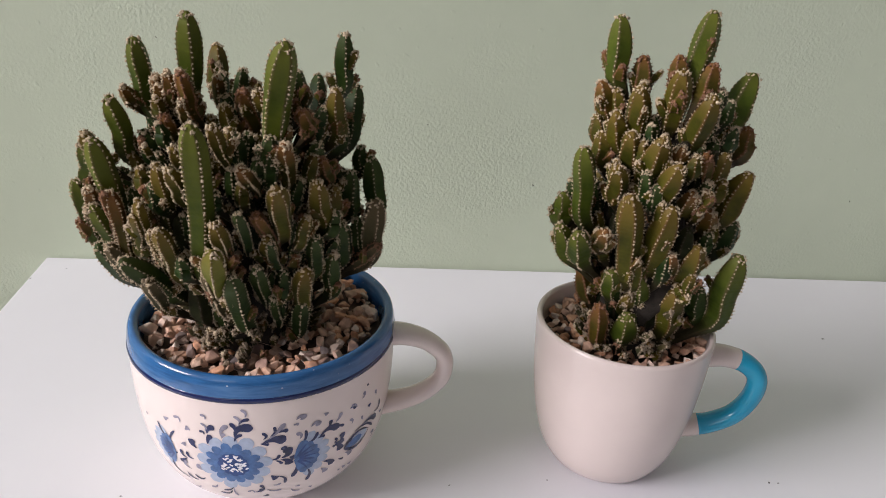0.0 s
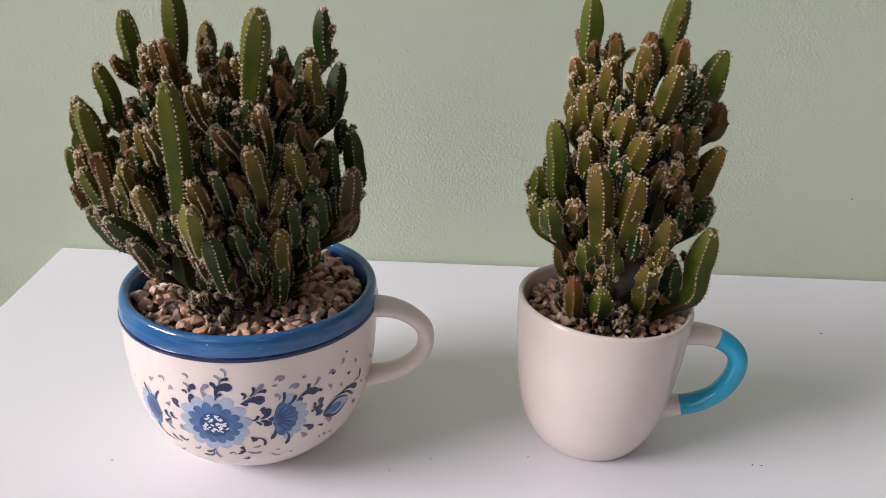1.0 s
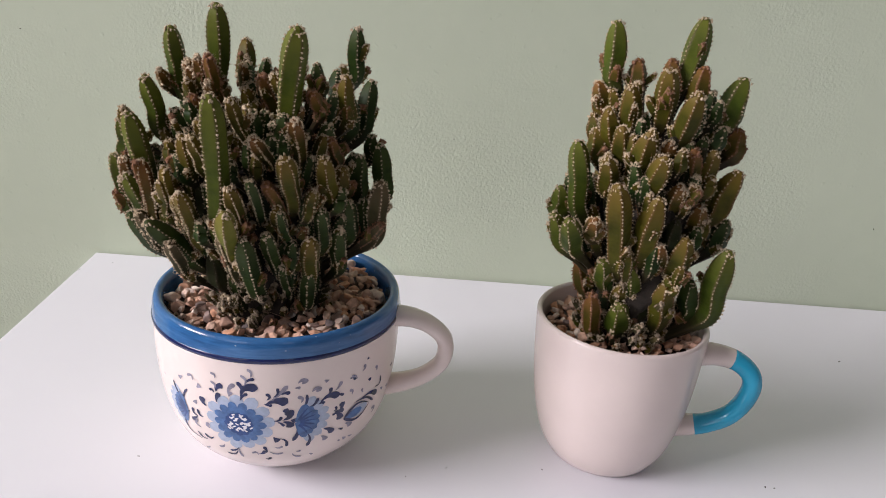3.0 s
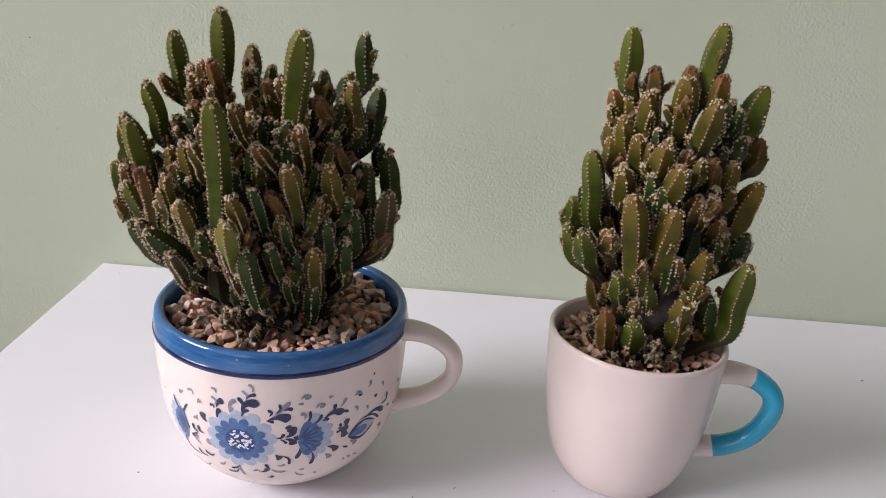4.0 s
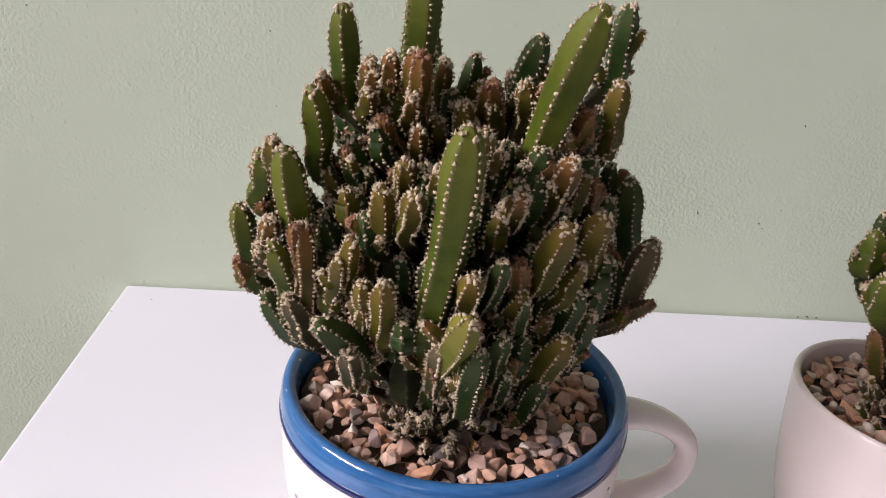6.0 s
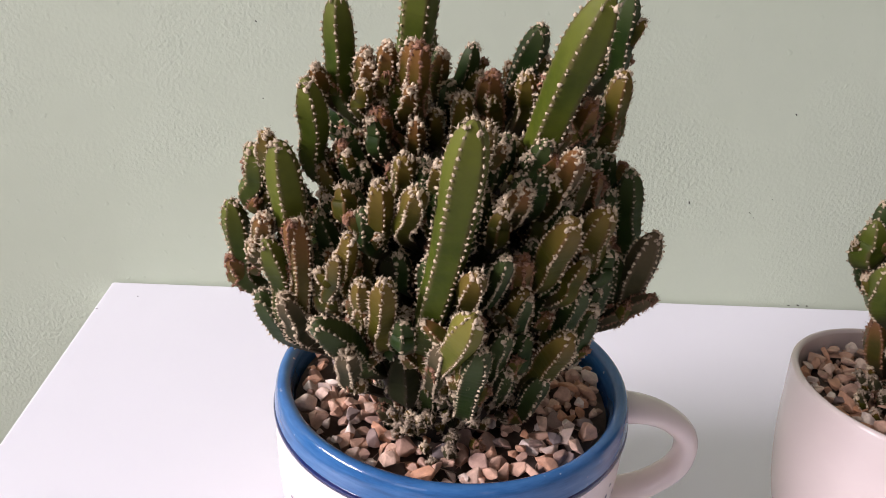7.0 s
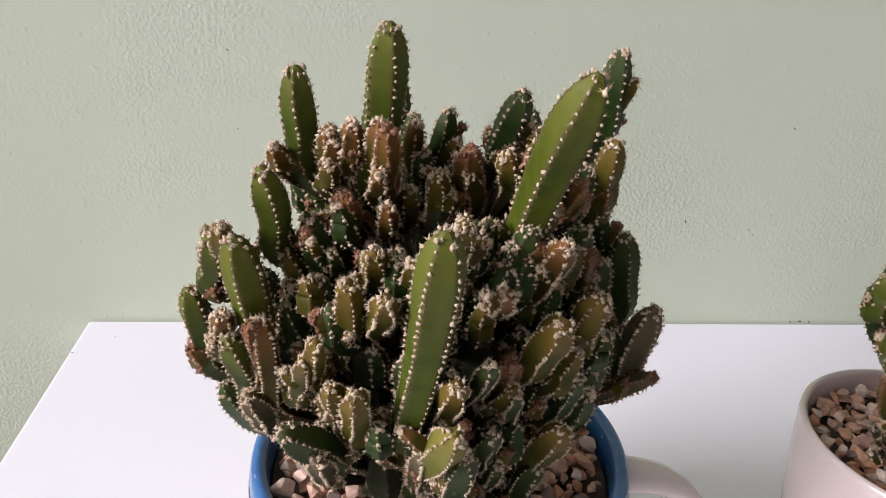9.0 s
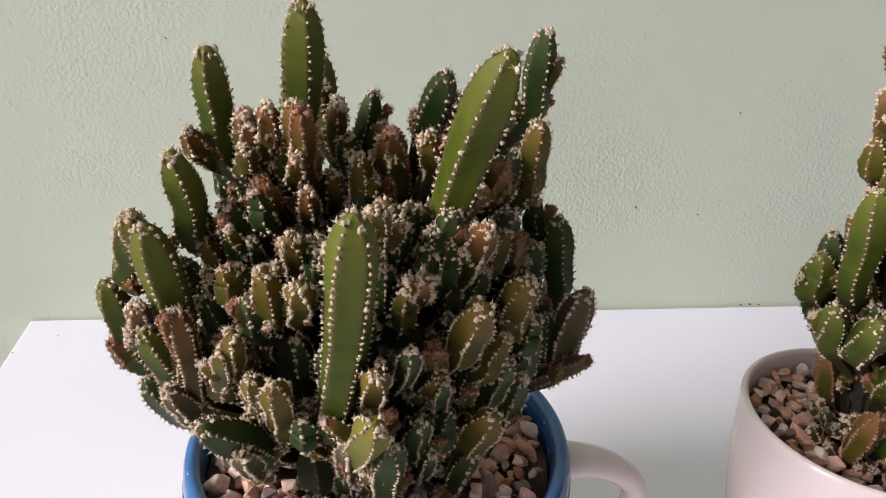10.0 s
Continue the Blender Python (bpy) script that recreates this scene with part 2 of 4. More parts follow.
class Brush:
    """Gathers the strokes of one motif in one colour."""

    def __init__(self):
        self.verts, self.faces = [], []

    def strip(self, left, right, lift):
        k = len(self.verts)
        for a, b in zip(left, right):
            self.verts += [on_body(*a, lift), on_body((a[0] + b[0]) / 2, (a[1] + b[1]) / 2, lift), on_body(*b, lift)]
        for i in range(len(left) - 1):
            j = k + 3 * i
            self.faces += [(j, j + 3, j + 4, j + 1), (j + 1, j + 4, j + 5, j + 2)]

    def petal(self, u, v, angle, length, width, start=0.0, lift=0.00015, blunt=0.55):
        """A rounded petal that grows from (u, v) at an angle."""
        c, s = math.cos(angle), math.sin(angle)
        left, right = [], []
        for i in range(13):
            f = i / 12
            d = start + (length - start) * f
            w = width * min(1, (0.45 + f)) * math.sqrt(max(0.0, 1 - max(0, (f - blunt) / (1 - blunt)) ** 2))
            left.append((u + c * d - s * w, v + s * d + c * w))
            right.append((u + c * d + s * w, v + s * d - c * w))
        self.strip(left, right, lift)

    def comma(self, u0, v0, u1, v1, w, bend, lift=0.0002):
        """A brush comma: a fat head that draws out into a curved tail."""
        du, dv = u1 - u0, v1 - v0
        left, right = [], []
        for i in range(15):
            f = i / 14
            b, slope = bend * 0.24 * math.sin(math.pi * f), bend * 0.24 * math.pi * math.cos(math.pi * f)
            x, y = u0 + du * f - dv * b, v0 + dv * f + du * b
            tu, tv = du - dv * slope, dv + du * slope
            n = math.hypot(tu, tv) or 1
            head = math.sqrt(max(0, 1 - (1 - min(1, f / 0.22)) ** 2))
            ww = 0.92 * w * head * (1 - 0.97 * max(0, f - 0.18) / 0.82) ** 1.4 + 0.33 * min(1, 6 * (1 - f))
            left.append((x - tv / n * ww, y + tu / n * ww))
            right.append((x + tv / n * ww, y - tu / n * ww))
        self.strip(left, right, lift)

    def done(self, name, mat, parent, label=""):
        bm = bmesh.new()
        vs = [bm.verts.new(p) for p in self.verts]
        for f in self.faces:
            bm.faces.new([vs[i] for i in f])
        bmesh.ops.recalc_face_normals(bm, faces=bm.faces)
        for f in bm.faces:
            if f.normal.dot(Vector((*f.calc_center_median().xy, 0))) < 0:
                f.normal_flip()
        return part(name, bm, mat, parent, label)


PALE = plain((0.38, 0.44, 0.56), 0.2, 0.12, 350.0, name="pale_blue_paint")
MIDB = plain((0.06, 0.135, 0.31), 0.2, 0.35, 300.0, name="mid_blue_paint")
DEEP = plain((0.022, 0.06, 0.20), 0.2, 0.3, 300.0, name="deep_blue_paint")
NAVY_PAINT = plain((0.018, 0.025, 0.085), 0.2, 0.35, 300.0, name="navy_paint")
FADED_PAINT = plain((0.25, 0.235, 0.30), 0.22, 0.3, 300.0, name="faded_grey_blue_paint")
WHITE_PAINT = plain((0.75, 0.76, 0.8), 0.25, 0.05, 300.0, name="white_paint")

rnd = random.Random(11)


def open_flower(u, v):
    ring, inner, eye, dots = Brush(), Brush(), Brush(), Brush()
    for i in range(13):
        a = 2 * math.pi * (i + 0.3) / 13
        ring.petal(u, v, a, 17.6 + rnd.uniform(-1, 1), 3.25, 6, 0.00012, 0.7)
    for i in range(14):
        a = 2 * math.pi * i / 14
        inner.petal(u, v, a, 13.0 + rnd.uniform(-0.6, 0.6), 2.25, 3, 0.00022, 0.7)
    for i in range(12):
        eye.petal(u, v, 2 * math.pi * i / 12, 7.2 + rnd.uniform(-0.5, 0.5), 2.2, 0, 0.00032, 0.6)
    for i in range(44):
        a, r = rnd.uniform(0, 6.28), 6.0 * math.sqrt(rnd.random())
        x, y = u + r * math.cos(a), v + r * math.sin(a)
        b = rnd.choice((0.6, 0.8, 2.2, 2.4)) + rnd.uniform(-0.2, 0.2)
        dots.comma(x, y, x + 1.9 * math.cos(b), y + 1.9 * math.sin(b), 0.14, 0.3, 0.00042)
    f = ring.done("painted_flower", PALE, cup, "large blue painted flower with pale outer petals")
    inner.done("petals", MIDB, f, "mid blue inner petals")
    eye.done("flower_centre", DEEP, f, "dark blue flower centre")
    dots.done("stamens", WHITE_PAINT, f, "small white strokes")


def half_flower(u, v, side, size, squash=1.0):
    pale, blue, line = Brush(), Brush(), Brush()
    for i in range(7):
        a = radians(-60 + 20 * i)
        pale.petal(u, v, a if side > 0 else math.pi - a, size * 1.45, size * 0.22, size * 0.4, 0.00012, 0.7)
    for i in range(8):
        a = radians(-66 + 19 * i)
        blue.petal(u, v, a if side > 0 else math.pi - a, size, size * 0.19, 0, 0.00022, 0.75)
    for i in range(7):
        a = radians(-56 + 19 * i)
        a = a if side > 0 else math.pi - a
        line.comma(u + size * 0.15 * math.cos(a), v + size * 0.15 * math.sin(a), u + size * 0.85 * math.cos(a), v + size * 0.85 * math.sin(a), 0.35, 0.2, 0.0003)
    f = pale.done("painted_flower", PALE, cup, "half-open blue painted flower seen sideways")
    blue.done("petals", MIDB, f, "mid blue petals")
    line.done("petal_veining", DEEP, f, "dark blue petal lines")


def bud(u, v, angle, size):
    body_b, shade, line = Brush(), Brush(), Brush()
    body_b.petal(u, v, angle, size, size * 0.27, 0, 0.00012, 0.35)
    shade.petal(u, v, angle, size * 0.72, size * 0.2, 0, 0.00022, 0.4)
    c, s = math.cos(angle), math.sin(angle)
    for side in (1, -1):
        line.comma(u - c, v - s, u + c * size * 1.08, v + s * size * 1.08, 0.75, side * 1.25, 0.0003)
    f = body_b.done("painted_bud", PALE, cup, "blue painted flower bud")
    shade.done("petals", MIDB, f, "mid blue shading")
    line.done("outline", NAVY_PAINT, f, "navy outline")


open_flower(-0.2, 48.5)
half_flower(27.0, 49.3, 1, 11.5)
half_flower(-30.0, 48.0, -1, 10.0)
bud(52.8, 44.0, 0.14, 15.0)


def stroke(mat, u0, v0, u1, v1, w, bend):
    brush = Brush()
    brush.comma(u0, v0, u1, v1, w, bend)
    brush.done("painted_stroke", mat, cup)


stroke(NAVY_PAINT, 9.7, 70.6, 1.8, 63.9, 2.30, -1.41)
stroke(NAVY_PAINT, 8.3, 75.5, 3.9, 72.8, 0.69, -0.62)
stroke(NAVY_PAINT, 4.9, 67.1, 1.4, 62.8, 0.58, -0.60)
stroke(NAVY_PAINT, 0.2, 73.3, 1.9, 66.1, 0.81, 0.70)
stroke(FADED_PAINT, 2.0, 77.1, 3.5, 71.5, 0.46, 1.18)
stroke(FADED_PAINT, -0.8, 71.8, -3.9, 64.7, 1.04, -0.77)
stroke(FADED_PAINT, -2.4, 67.1, -3.9, 64.2, 0.69, -0.37)
stroke(NAVY_PAINT, -6.7, 70.1, -10.3, 65.6, 1.50, -0.79)
stroke(NAVY_PAINT, -8.5, 65.1, -10.4, 59.5, 1.15, -0.49)
stroke(NAVY_PAINT, -13.7, 66.2, -11.6, 64.7, 0.46, 1.78)
stroke(FADED_PAINT, -12.7, 71.0, -11.0, 67.0, 0.40, 1.37)
stroke(FADED_PAINT, -12.5, 75.6, -10.4, 73.3, 0.40, 1.71)
stroke(FADED_PAINT, 5.1, 80.7, 6.6, 76.4, 0.46, 1.07)
stroke(NAVY_PAINT, -18.1, 60.4, -16.0, 55.4, 1.73, -0.88)
stroke(FADED_PAINT, -23.5, 56.4, -22.2, 54.4, 1.61, 0.08)
stroke(FADED_PAINT, -18.8, 66.7, -20.9, 64.6, 1.27, -0.16)
stroke(FADED_PAINT, -32.5, 66.0, -29.5, 67.8, 0.92, 0.20)
stroke(FADED_PAINT, -26.3, 69.9, -23.0, 68.1, 0.46, 2.20)
stroke(NAVY_PAINT, -22.2, 51.1, -18.9, 47.6, 0.58, -1.42)
stroke(NAVY_PAINT, -25.5, 51.0, -22.6, 46.8, 0.69, -1.31)
stroke(NAVY_PAINT, -27.6, 42.5, -23.2, 46.5, 1.04, 0.00)
stroke(NAVY_PAINT, -29.3, 46.6, -30.8, 47.4, 1.04, -0.71)
stroke(FADED_PAINT, -23.8, 44.4, -22.2, 39.4, 0.69, -2.20)
stroke(FADED_PAINT, -16.8, 44.6, -15.8, 41.3, 0.92, -2.20)
stroke(NAVY_PAINT, -26.4, 34.8, -20.4, 31.9, 0.46, -0.97)
stroke(NAVY_PAINT, -21.6, 35.6, -15.6, 35.7, 0.46, -1.45)
stroke(NAVY_PAINT, -30.9, 44.9, -24.4, 30.1, 0.40, -1.96)
stroke(NAVY_PAINT, -37.9, 61.8, -29.8, 53.7, 0.40, -0.69)
stroke(NAVY_PAINT, -27.5, 61.3, -30.6, 48.1, 0.40, -0.64)
stroke(FADED_PAINT, -58.7, 63.0, -56.3, 63.2, 0.58, 0.36)
stroke(FADED_PAINT, -46.9, 61.7, -46.6, 60.7, 0.69, -0.44)
stroke(FADED_PAINT, -14.2, 29.1, -10.3, 32.1, 0.58, -0.85)
stroke(NAVY_PAINT, -10.4, 25.2, -3.2, 29.3, 0.46, -1.06)
stroke(NAVY_PAINT, -7.8, 28.1, -2.1, 31.9, 0.46, -0.57)
stroke(FADED_PAINT, -1.3, 23.8, -2.1, 31.2, 0.46, 0.42)
stroke(NAVY_PAINT, 11.5, 30.8, 7.7, 27.9, 1.04, 0.74)
stroke(NAVY_PAINT, 10.8, 33.9, 12.5, 29.3, 0.81, 0.20)
stroke(NAVY_PAINT, 13.9, 24.9, 10.8, 23.8, 0.69, 1.43)
stroke(FADED_PAINT, 20.6, 28.5, 13.3, 30.0, 0.40, 0.77)
stroke(FADED_PAINT, 20.2, 33.9, 16.4, 33.3, 0.46, 0.94)
stroke(NAVY_PAINT, 18.4, 37.7, 15.8, 40.9, 1.73, 0.06)
stroke(NAVY_PAINT, 22.1, 33.6, 18.9, 39.7, 0.58, -1.05)
stroke(FADED_PAINT, -26.9, 22.3, -21.8, 25.9, 0.46, -0.43)
stroke(FADED_PAINT, 4.2, 28.1, 7.6, 26.8, 0.40, 2.20)
stroke(NAVY_PAINT, 23.0, 62.0, 12.5, 61.3, 2.53, -0.69)
stroke(NAVY_PAINT, 24.0, 67.4, 19.8, 66.8, 0.92, -0.59)
stroke(FADED_PAINT, 22.8, 71.8, 15.1, 63.2, 0.92, 0.13)
stroke(NAVY_PAINT, 18.2, 70.6, 16.4, 65.4, 0.46, 0.90)
stroke(NAVY_PAINT, 13.1, 67.5, 13.4, 63.8, 0.58, 1.77)
stroke(NAVY_PAINT, 15.8, 60.8, 12.1, 61.7, 0.58, 0.14)
stroke(NAVY_PAINT, 23.0, 57.5, 20.3, 51.5, 2.30, 1.37)
stroke(NAVY_PAINT, 21.3, 58.3, 22.9, 54.6, 1.38, 0.39)
stroke(NAVY_PAINT, 26.4, 50.7, 24.2, 51.5, 1.61, 0.26)
stroke(NAVY_PAINT, 24.2, 46.6, 20.3, 50.6, 1.96, -0.95)
stroke(NAVY_PAINT, 19.9, 53.9, 16.4, 51.2, 0.58, 1.03)
stroke(NAVY_PAINT, 21.1, 47.8, 18.1, 50.5, 0.46, -0.37)
stroke(NAVY_PAINT, 31.6, 65.4, 27.7, 55.6, 0.46, 0.64)
stroke(NAVY_PAINT, 37.0, 62.3, 31.2, 57.4, 0.58, 0.81)
stroke(FADED_PAINT, 27.3, 64.6, 29.0, 61.0, 0.81, 1.58)
stroke(FADED_PAINT, 31.3, 72.1, 27.4, 72.4, 1.61, -1.78)
stroke(FADED_PAINT, 28.6, 69.8, 26.1, 69.9, 0.58, -0.36)
stroke(FADED_PAINT, 37.9, 66.2, 33.9, 66.4, 1.50, -1.83)
stroke(NAVY_PAINT, 47.8, 60.2, 37.6, 58.7, 1.96, -1.06)
stroke(NAVY_PAINT, 43.1, 66.5, 41.7, 62.5, 0.81, 0.69)
stroke(NAVY_PAINT, 50.4, 59.9, 45.6, 62.3, 0.58, 0.02)
stroke(FADED_PAINT, 48.7, 68.4, 45.6, 64.0, 0.81, 0.40)
stroke(NAVY_PAINT, 40.4, 58.5, 37.1, 58.4, 0.58, -0.66)
stroke(FADED_PAINT, 41.1, 71.8, 40.6, 70.1, 1.15, 0.09)
stroke(FADED_PAINT, 53.7, 61.1, 55.0, 57.8, 0.58, 1.45)
stroke(NAVY_PAINT, 57.0, 66.3, 53.3, 67.6, 1.04, -1.53)
stroke(FADED_PAINT, 54.3, 68.9, 58.0, 66.2, 0.69, 0.80)
stroke(NAVY_PAINT, 49.6, 55.6, 48.4, 50.1, 1.50, 0.58)
stroke(NAVY_PAINT, 51.2, 50.1, 45.7, 51.2, 1.27, 0.08)
stroke(NAVY_PAINT, 49.5, 44.7, 45.8, 50.6, 1.96, -0.61)
stroke(NAVY_PAINT, 46.0, 54.1, 45.2, 51.5, 0.46, 1.86)
stroke(NAVY_PAINT, 44.8, 49.2, 47.4, 49.9, 0.46, -0.06)
stroke(NAVY_PAINT, 72.1, 45.8, 56.8, 51.7, 0.46, -0.66)
stroke(NAVY_PAINT, 74.9, 48.8, 61.8, 52.2, 1.50, -0.68)
stroke(NAVY_PAINT, 76.3, 59.1, 71.7, 54.5, 0.46, 2.20)
stroke(NAVY_PAINT, 67.7, 61.4, 65.4, 62.1, 0.92, -0.33)
stroke(FADED_PAINT, 89.0, 46.3, 85.9, 46.4, 0.81, 0.13)
stroke(FADED_PAINT, 81.2, 48.3, 78.0, 50.3, 0.69, -0.01)
stroke(FADED_PAINT, 62.0, 72.7, 60.8, 69.4, 0.69, 1.67)
stroke(NAVY_PAINT, 65.2, 75.6, 63.9, 75.1, 0.46, 0.28)
stroke(FADED_PAINT, 70.9, 67.7, 72.0, 64.4, 0.69, 0.85)
stroke(NAVY_PAINT, 90.8, 58.9, 88.3, 58.6, 1.04, 0.47)
stroke(FADED_PAINT, 61.7, 58.7, 62.6, 55.9, 0.46, -0.38)
stroke(FADED_PAINT, 73.0, 40.2, 74.1, 35.5, 1.04, 2.19)
stroke(NAVY_PAINT, 46.1, 37.1, 40.3, 41.8, 1.73, -0.56)
stroke(NAVY_PAINT, 52.5, 36.7, 49.3, 38.3, 0.46, 0.12)
stroke(FADED_PAINT, 57.5, 36.7, 53.0, 40.5, 1.50, -0.34)
stroke(FADED_PAINT, 42.9, 32.9, 39.7, 37.1, 1.50, -0.36)
stroke(NAVY_PAINT, 32.6, 31.7, 32.7, 40.8, 0.81, -0.62)
stroke(NAVY_PAINT, 25.3, 37.3, 26.7, 49.2, 0.92, -0.58)
stroke(FADED_PAINT, 56.4, 27.0, 53.6, 29.7, 0.92, -0.26)
stroke(FADED_PAINT, 51.4, 28.6, 53.0, 27.3, 0.58, -0.11)
stroke(FADED_PAINT, 61.5, 26.9, 58.0, 28.4, 0.58, 0.09)
stroke(FADED_PAINT, 29.8, 28.6, 27.3, 28.7, 0.46, 0.48)
stroke(FADED_PAINT, 36.9, 22.9, 34.8, 24.4, 0.46, -0.36)
stroke(FADED_PAINT, 30.3, 23.4, 25.3, 27.4, 0.40, 0.82)

# ---- cactus skins ----
def skin(name, face_lo, face_hi, crest, tip, rough=0.5):
    def build(nt, b):
        v = coords(nt)
        along = nt.nodes.new("ShaderNodeAttribute")
        along.attribute_name = "along"
        ridge = nt.nodes.new("ShaderNodeAttribute")
        ridge.attribute_name = "crest"
        info = nt.nodes.new("ShaderNodeObjectInfo")
        f = noise_tex(nt, v, 130.0, 5.0, 0.6)
        base = ramp(nt, f, (0.3, face_lo), (0.7, face_hi))
        tone = ramp(nt, info.outputs["Random"], (0.0, (0.45, 0.53, 0.43)), (0.5, (0.62, 0.68, 0.54)), (1.0, (0.78, 0.76, 0.52)))
        base = mix(nt, 1.0, base, tone, "MULTIPLY")
        base = mix(nt, ramp(nt, along.outputs["Fac"], (0.55, (0, 0, 0)), (1.0, (0.75, 0.75, 0.75))), base, tip)
        spots = ramp(nt, noise_tex(nt, v, 420.0, 3.0), (0.55, (0, 0, 0)), (0.78, (0.22, 0.22, 0.22)))
        edge = mix(nt, 1.0, ramp(nt, ridge.outputs["Fac"], (0.42, (0, 0, 0)), (0.9, (0.85, 0.85, 0.85))), spots, "ADD")
        # Shade painted into the skin: near-black brown below a stem's visible foot.
        foot_shade = nt.nodes.new("ShaderNodeAttribute")
        foot_shade.attribute_name = "foot_shade"
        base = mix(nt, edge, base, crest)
        nt.links.new(mix(nt, foot_shade.outputs["Fac"], base, (0.028, 0.021, 0.012)), b.inputs["Base Color"])
        bump(nt, b, noise_tex(nt, v, 900.0, 2.0), 0.12, 0.0003)
    return material(name, build, rough, 0.12)


G_SKIN = skin("green_cactus_skin", (0.052, 0.075, 0.009), (0.098, 0.124, 0.015), (0.088, 0.074, 0.026), (0.128, 0.136, 0.023))
O_SKIN = skin("olive_cactus_skin", (0.058, 0.056, 0.008), (0.115, 0.100, 0.012), (0.120, 0.066, 0.022), (0.165, 0.105, 0.022))
Y_SKIN = skin("yellow_green_cactus_skin", (0.120, 0.130, 0.016), (0.190, 0.185, 0.026), (0.15, 0.11, 0.036), (0.21, 0.18, 0.04))
# Dark green stems, lowered further to paint in shade at the back and inside.
D_SKIN = skin("dark_green_and_shade_cactus_skin", (0.016, 0.036, 0.008), (0.036, 0.062, 0.013), (0.048, 0.050, 0.022), (0.058, 0.075, 0.024))
B_SKIN = skin("reddish_brown_cactus_skin", (0.064, 0.056, 0.010), (0.118, 0.080, 0.014), (0.165, 0.078, 0.034), (0.215, 0.088, 0.030))
M_SKIN = skin("corky_grey_green_cactus_skin", (0.055, 0.052, 0.026), (0.100, 0.080, 0.045), (0.135, 0.098, 0.062), (0.135, 0.098, 0.055), 0.8)
# Near-black copy of the skin that paints shade between the outer stems.
SHADE_SKIN = skin("shade_black_cactus_skin", (0.010, 0.013, 0.005), (0.022, 0.025, 0.009), (0.030, 0.024, 0.012), (0.030, 0.030, 0.012), 0.8)
WOOL = plain((0.50, 0.40, 0.275), 0.95, 0.3, 700.0, name="cream_areole_wool")
# Wool darkened the same way, for stems that stand in for shade.
SHADE_WOOL = plain((0.05, 0.037, 0.025), 0.95, 0.4, 600.0, name="shade_dark_areole_wool")
TAN = plain((0.30, 0.235, 0.165), 0.95, 0.4, 600.0, name="dusty_areole_wool")
RUST = plain((0.235, 0.12, 0.07), 0.95, 0.4, 600.0, name="rusty_areole_wool")


# ---- cactus stems ----
def unit_tuft():
    bm = bmesh.new()
    bmesh.ops.create_icosphere(bm, subdivisions=1, radius=1)
    v = np.array([q.co[:] for q in bm.verts])
    f = np.array([[q.index for q in p.verts] for p in bm.faces])
    bm.free()
    return v, f


TUFT_V, TUFT_F = unit_tuft()
grow = np.random.RandomState(7)


def mesh_object(name, verts, faces, mat, parent, attrs=(), label=""):
    me = bpy.data.meshes.new(name)
    me.from_pydata(verts.tolist(), [], faces if isinstance(faces, list) else faces.tolist())
    me.polygons.foreach_set("use_smooth", [True] * len(me.polygons))
    for key, vals in attrs:
        me.attributes.new(key, "FLOAT", "POINT").data.foreach_set("value", np.asarray(vals, dtype=np.float32))
    me.materials.append(mat)
    ob = new(name, me)
    ob.parent = parent
    if label:
        ob["label"] = label
    return ob


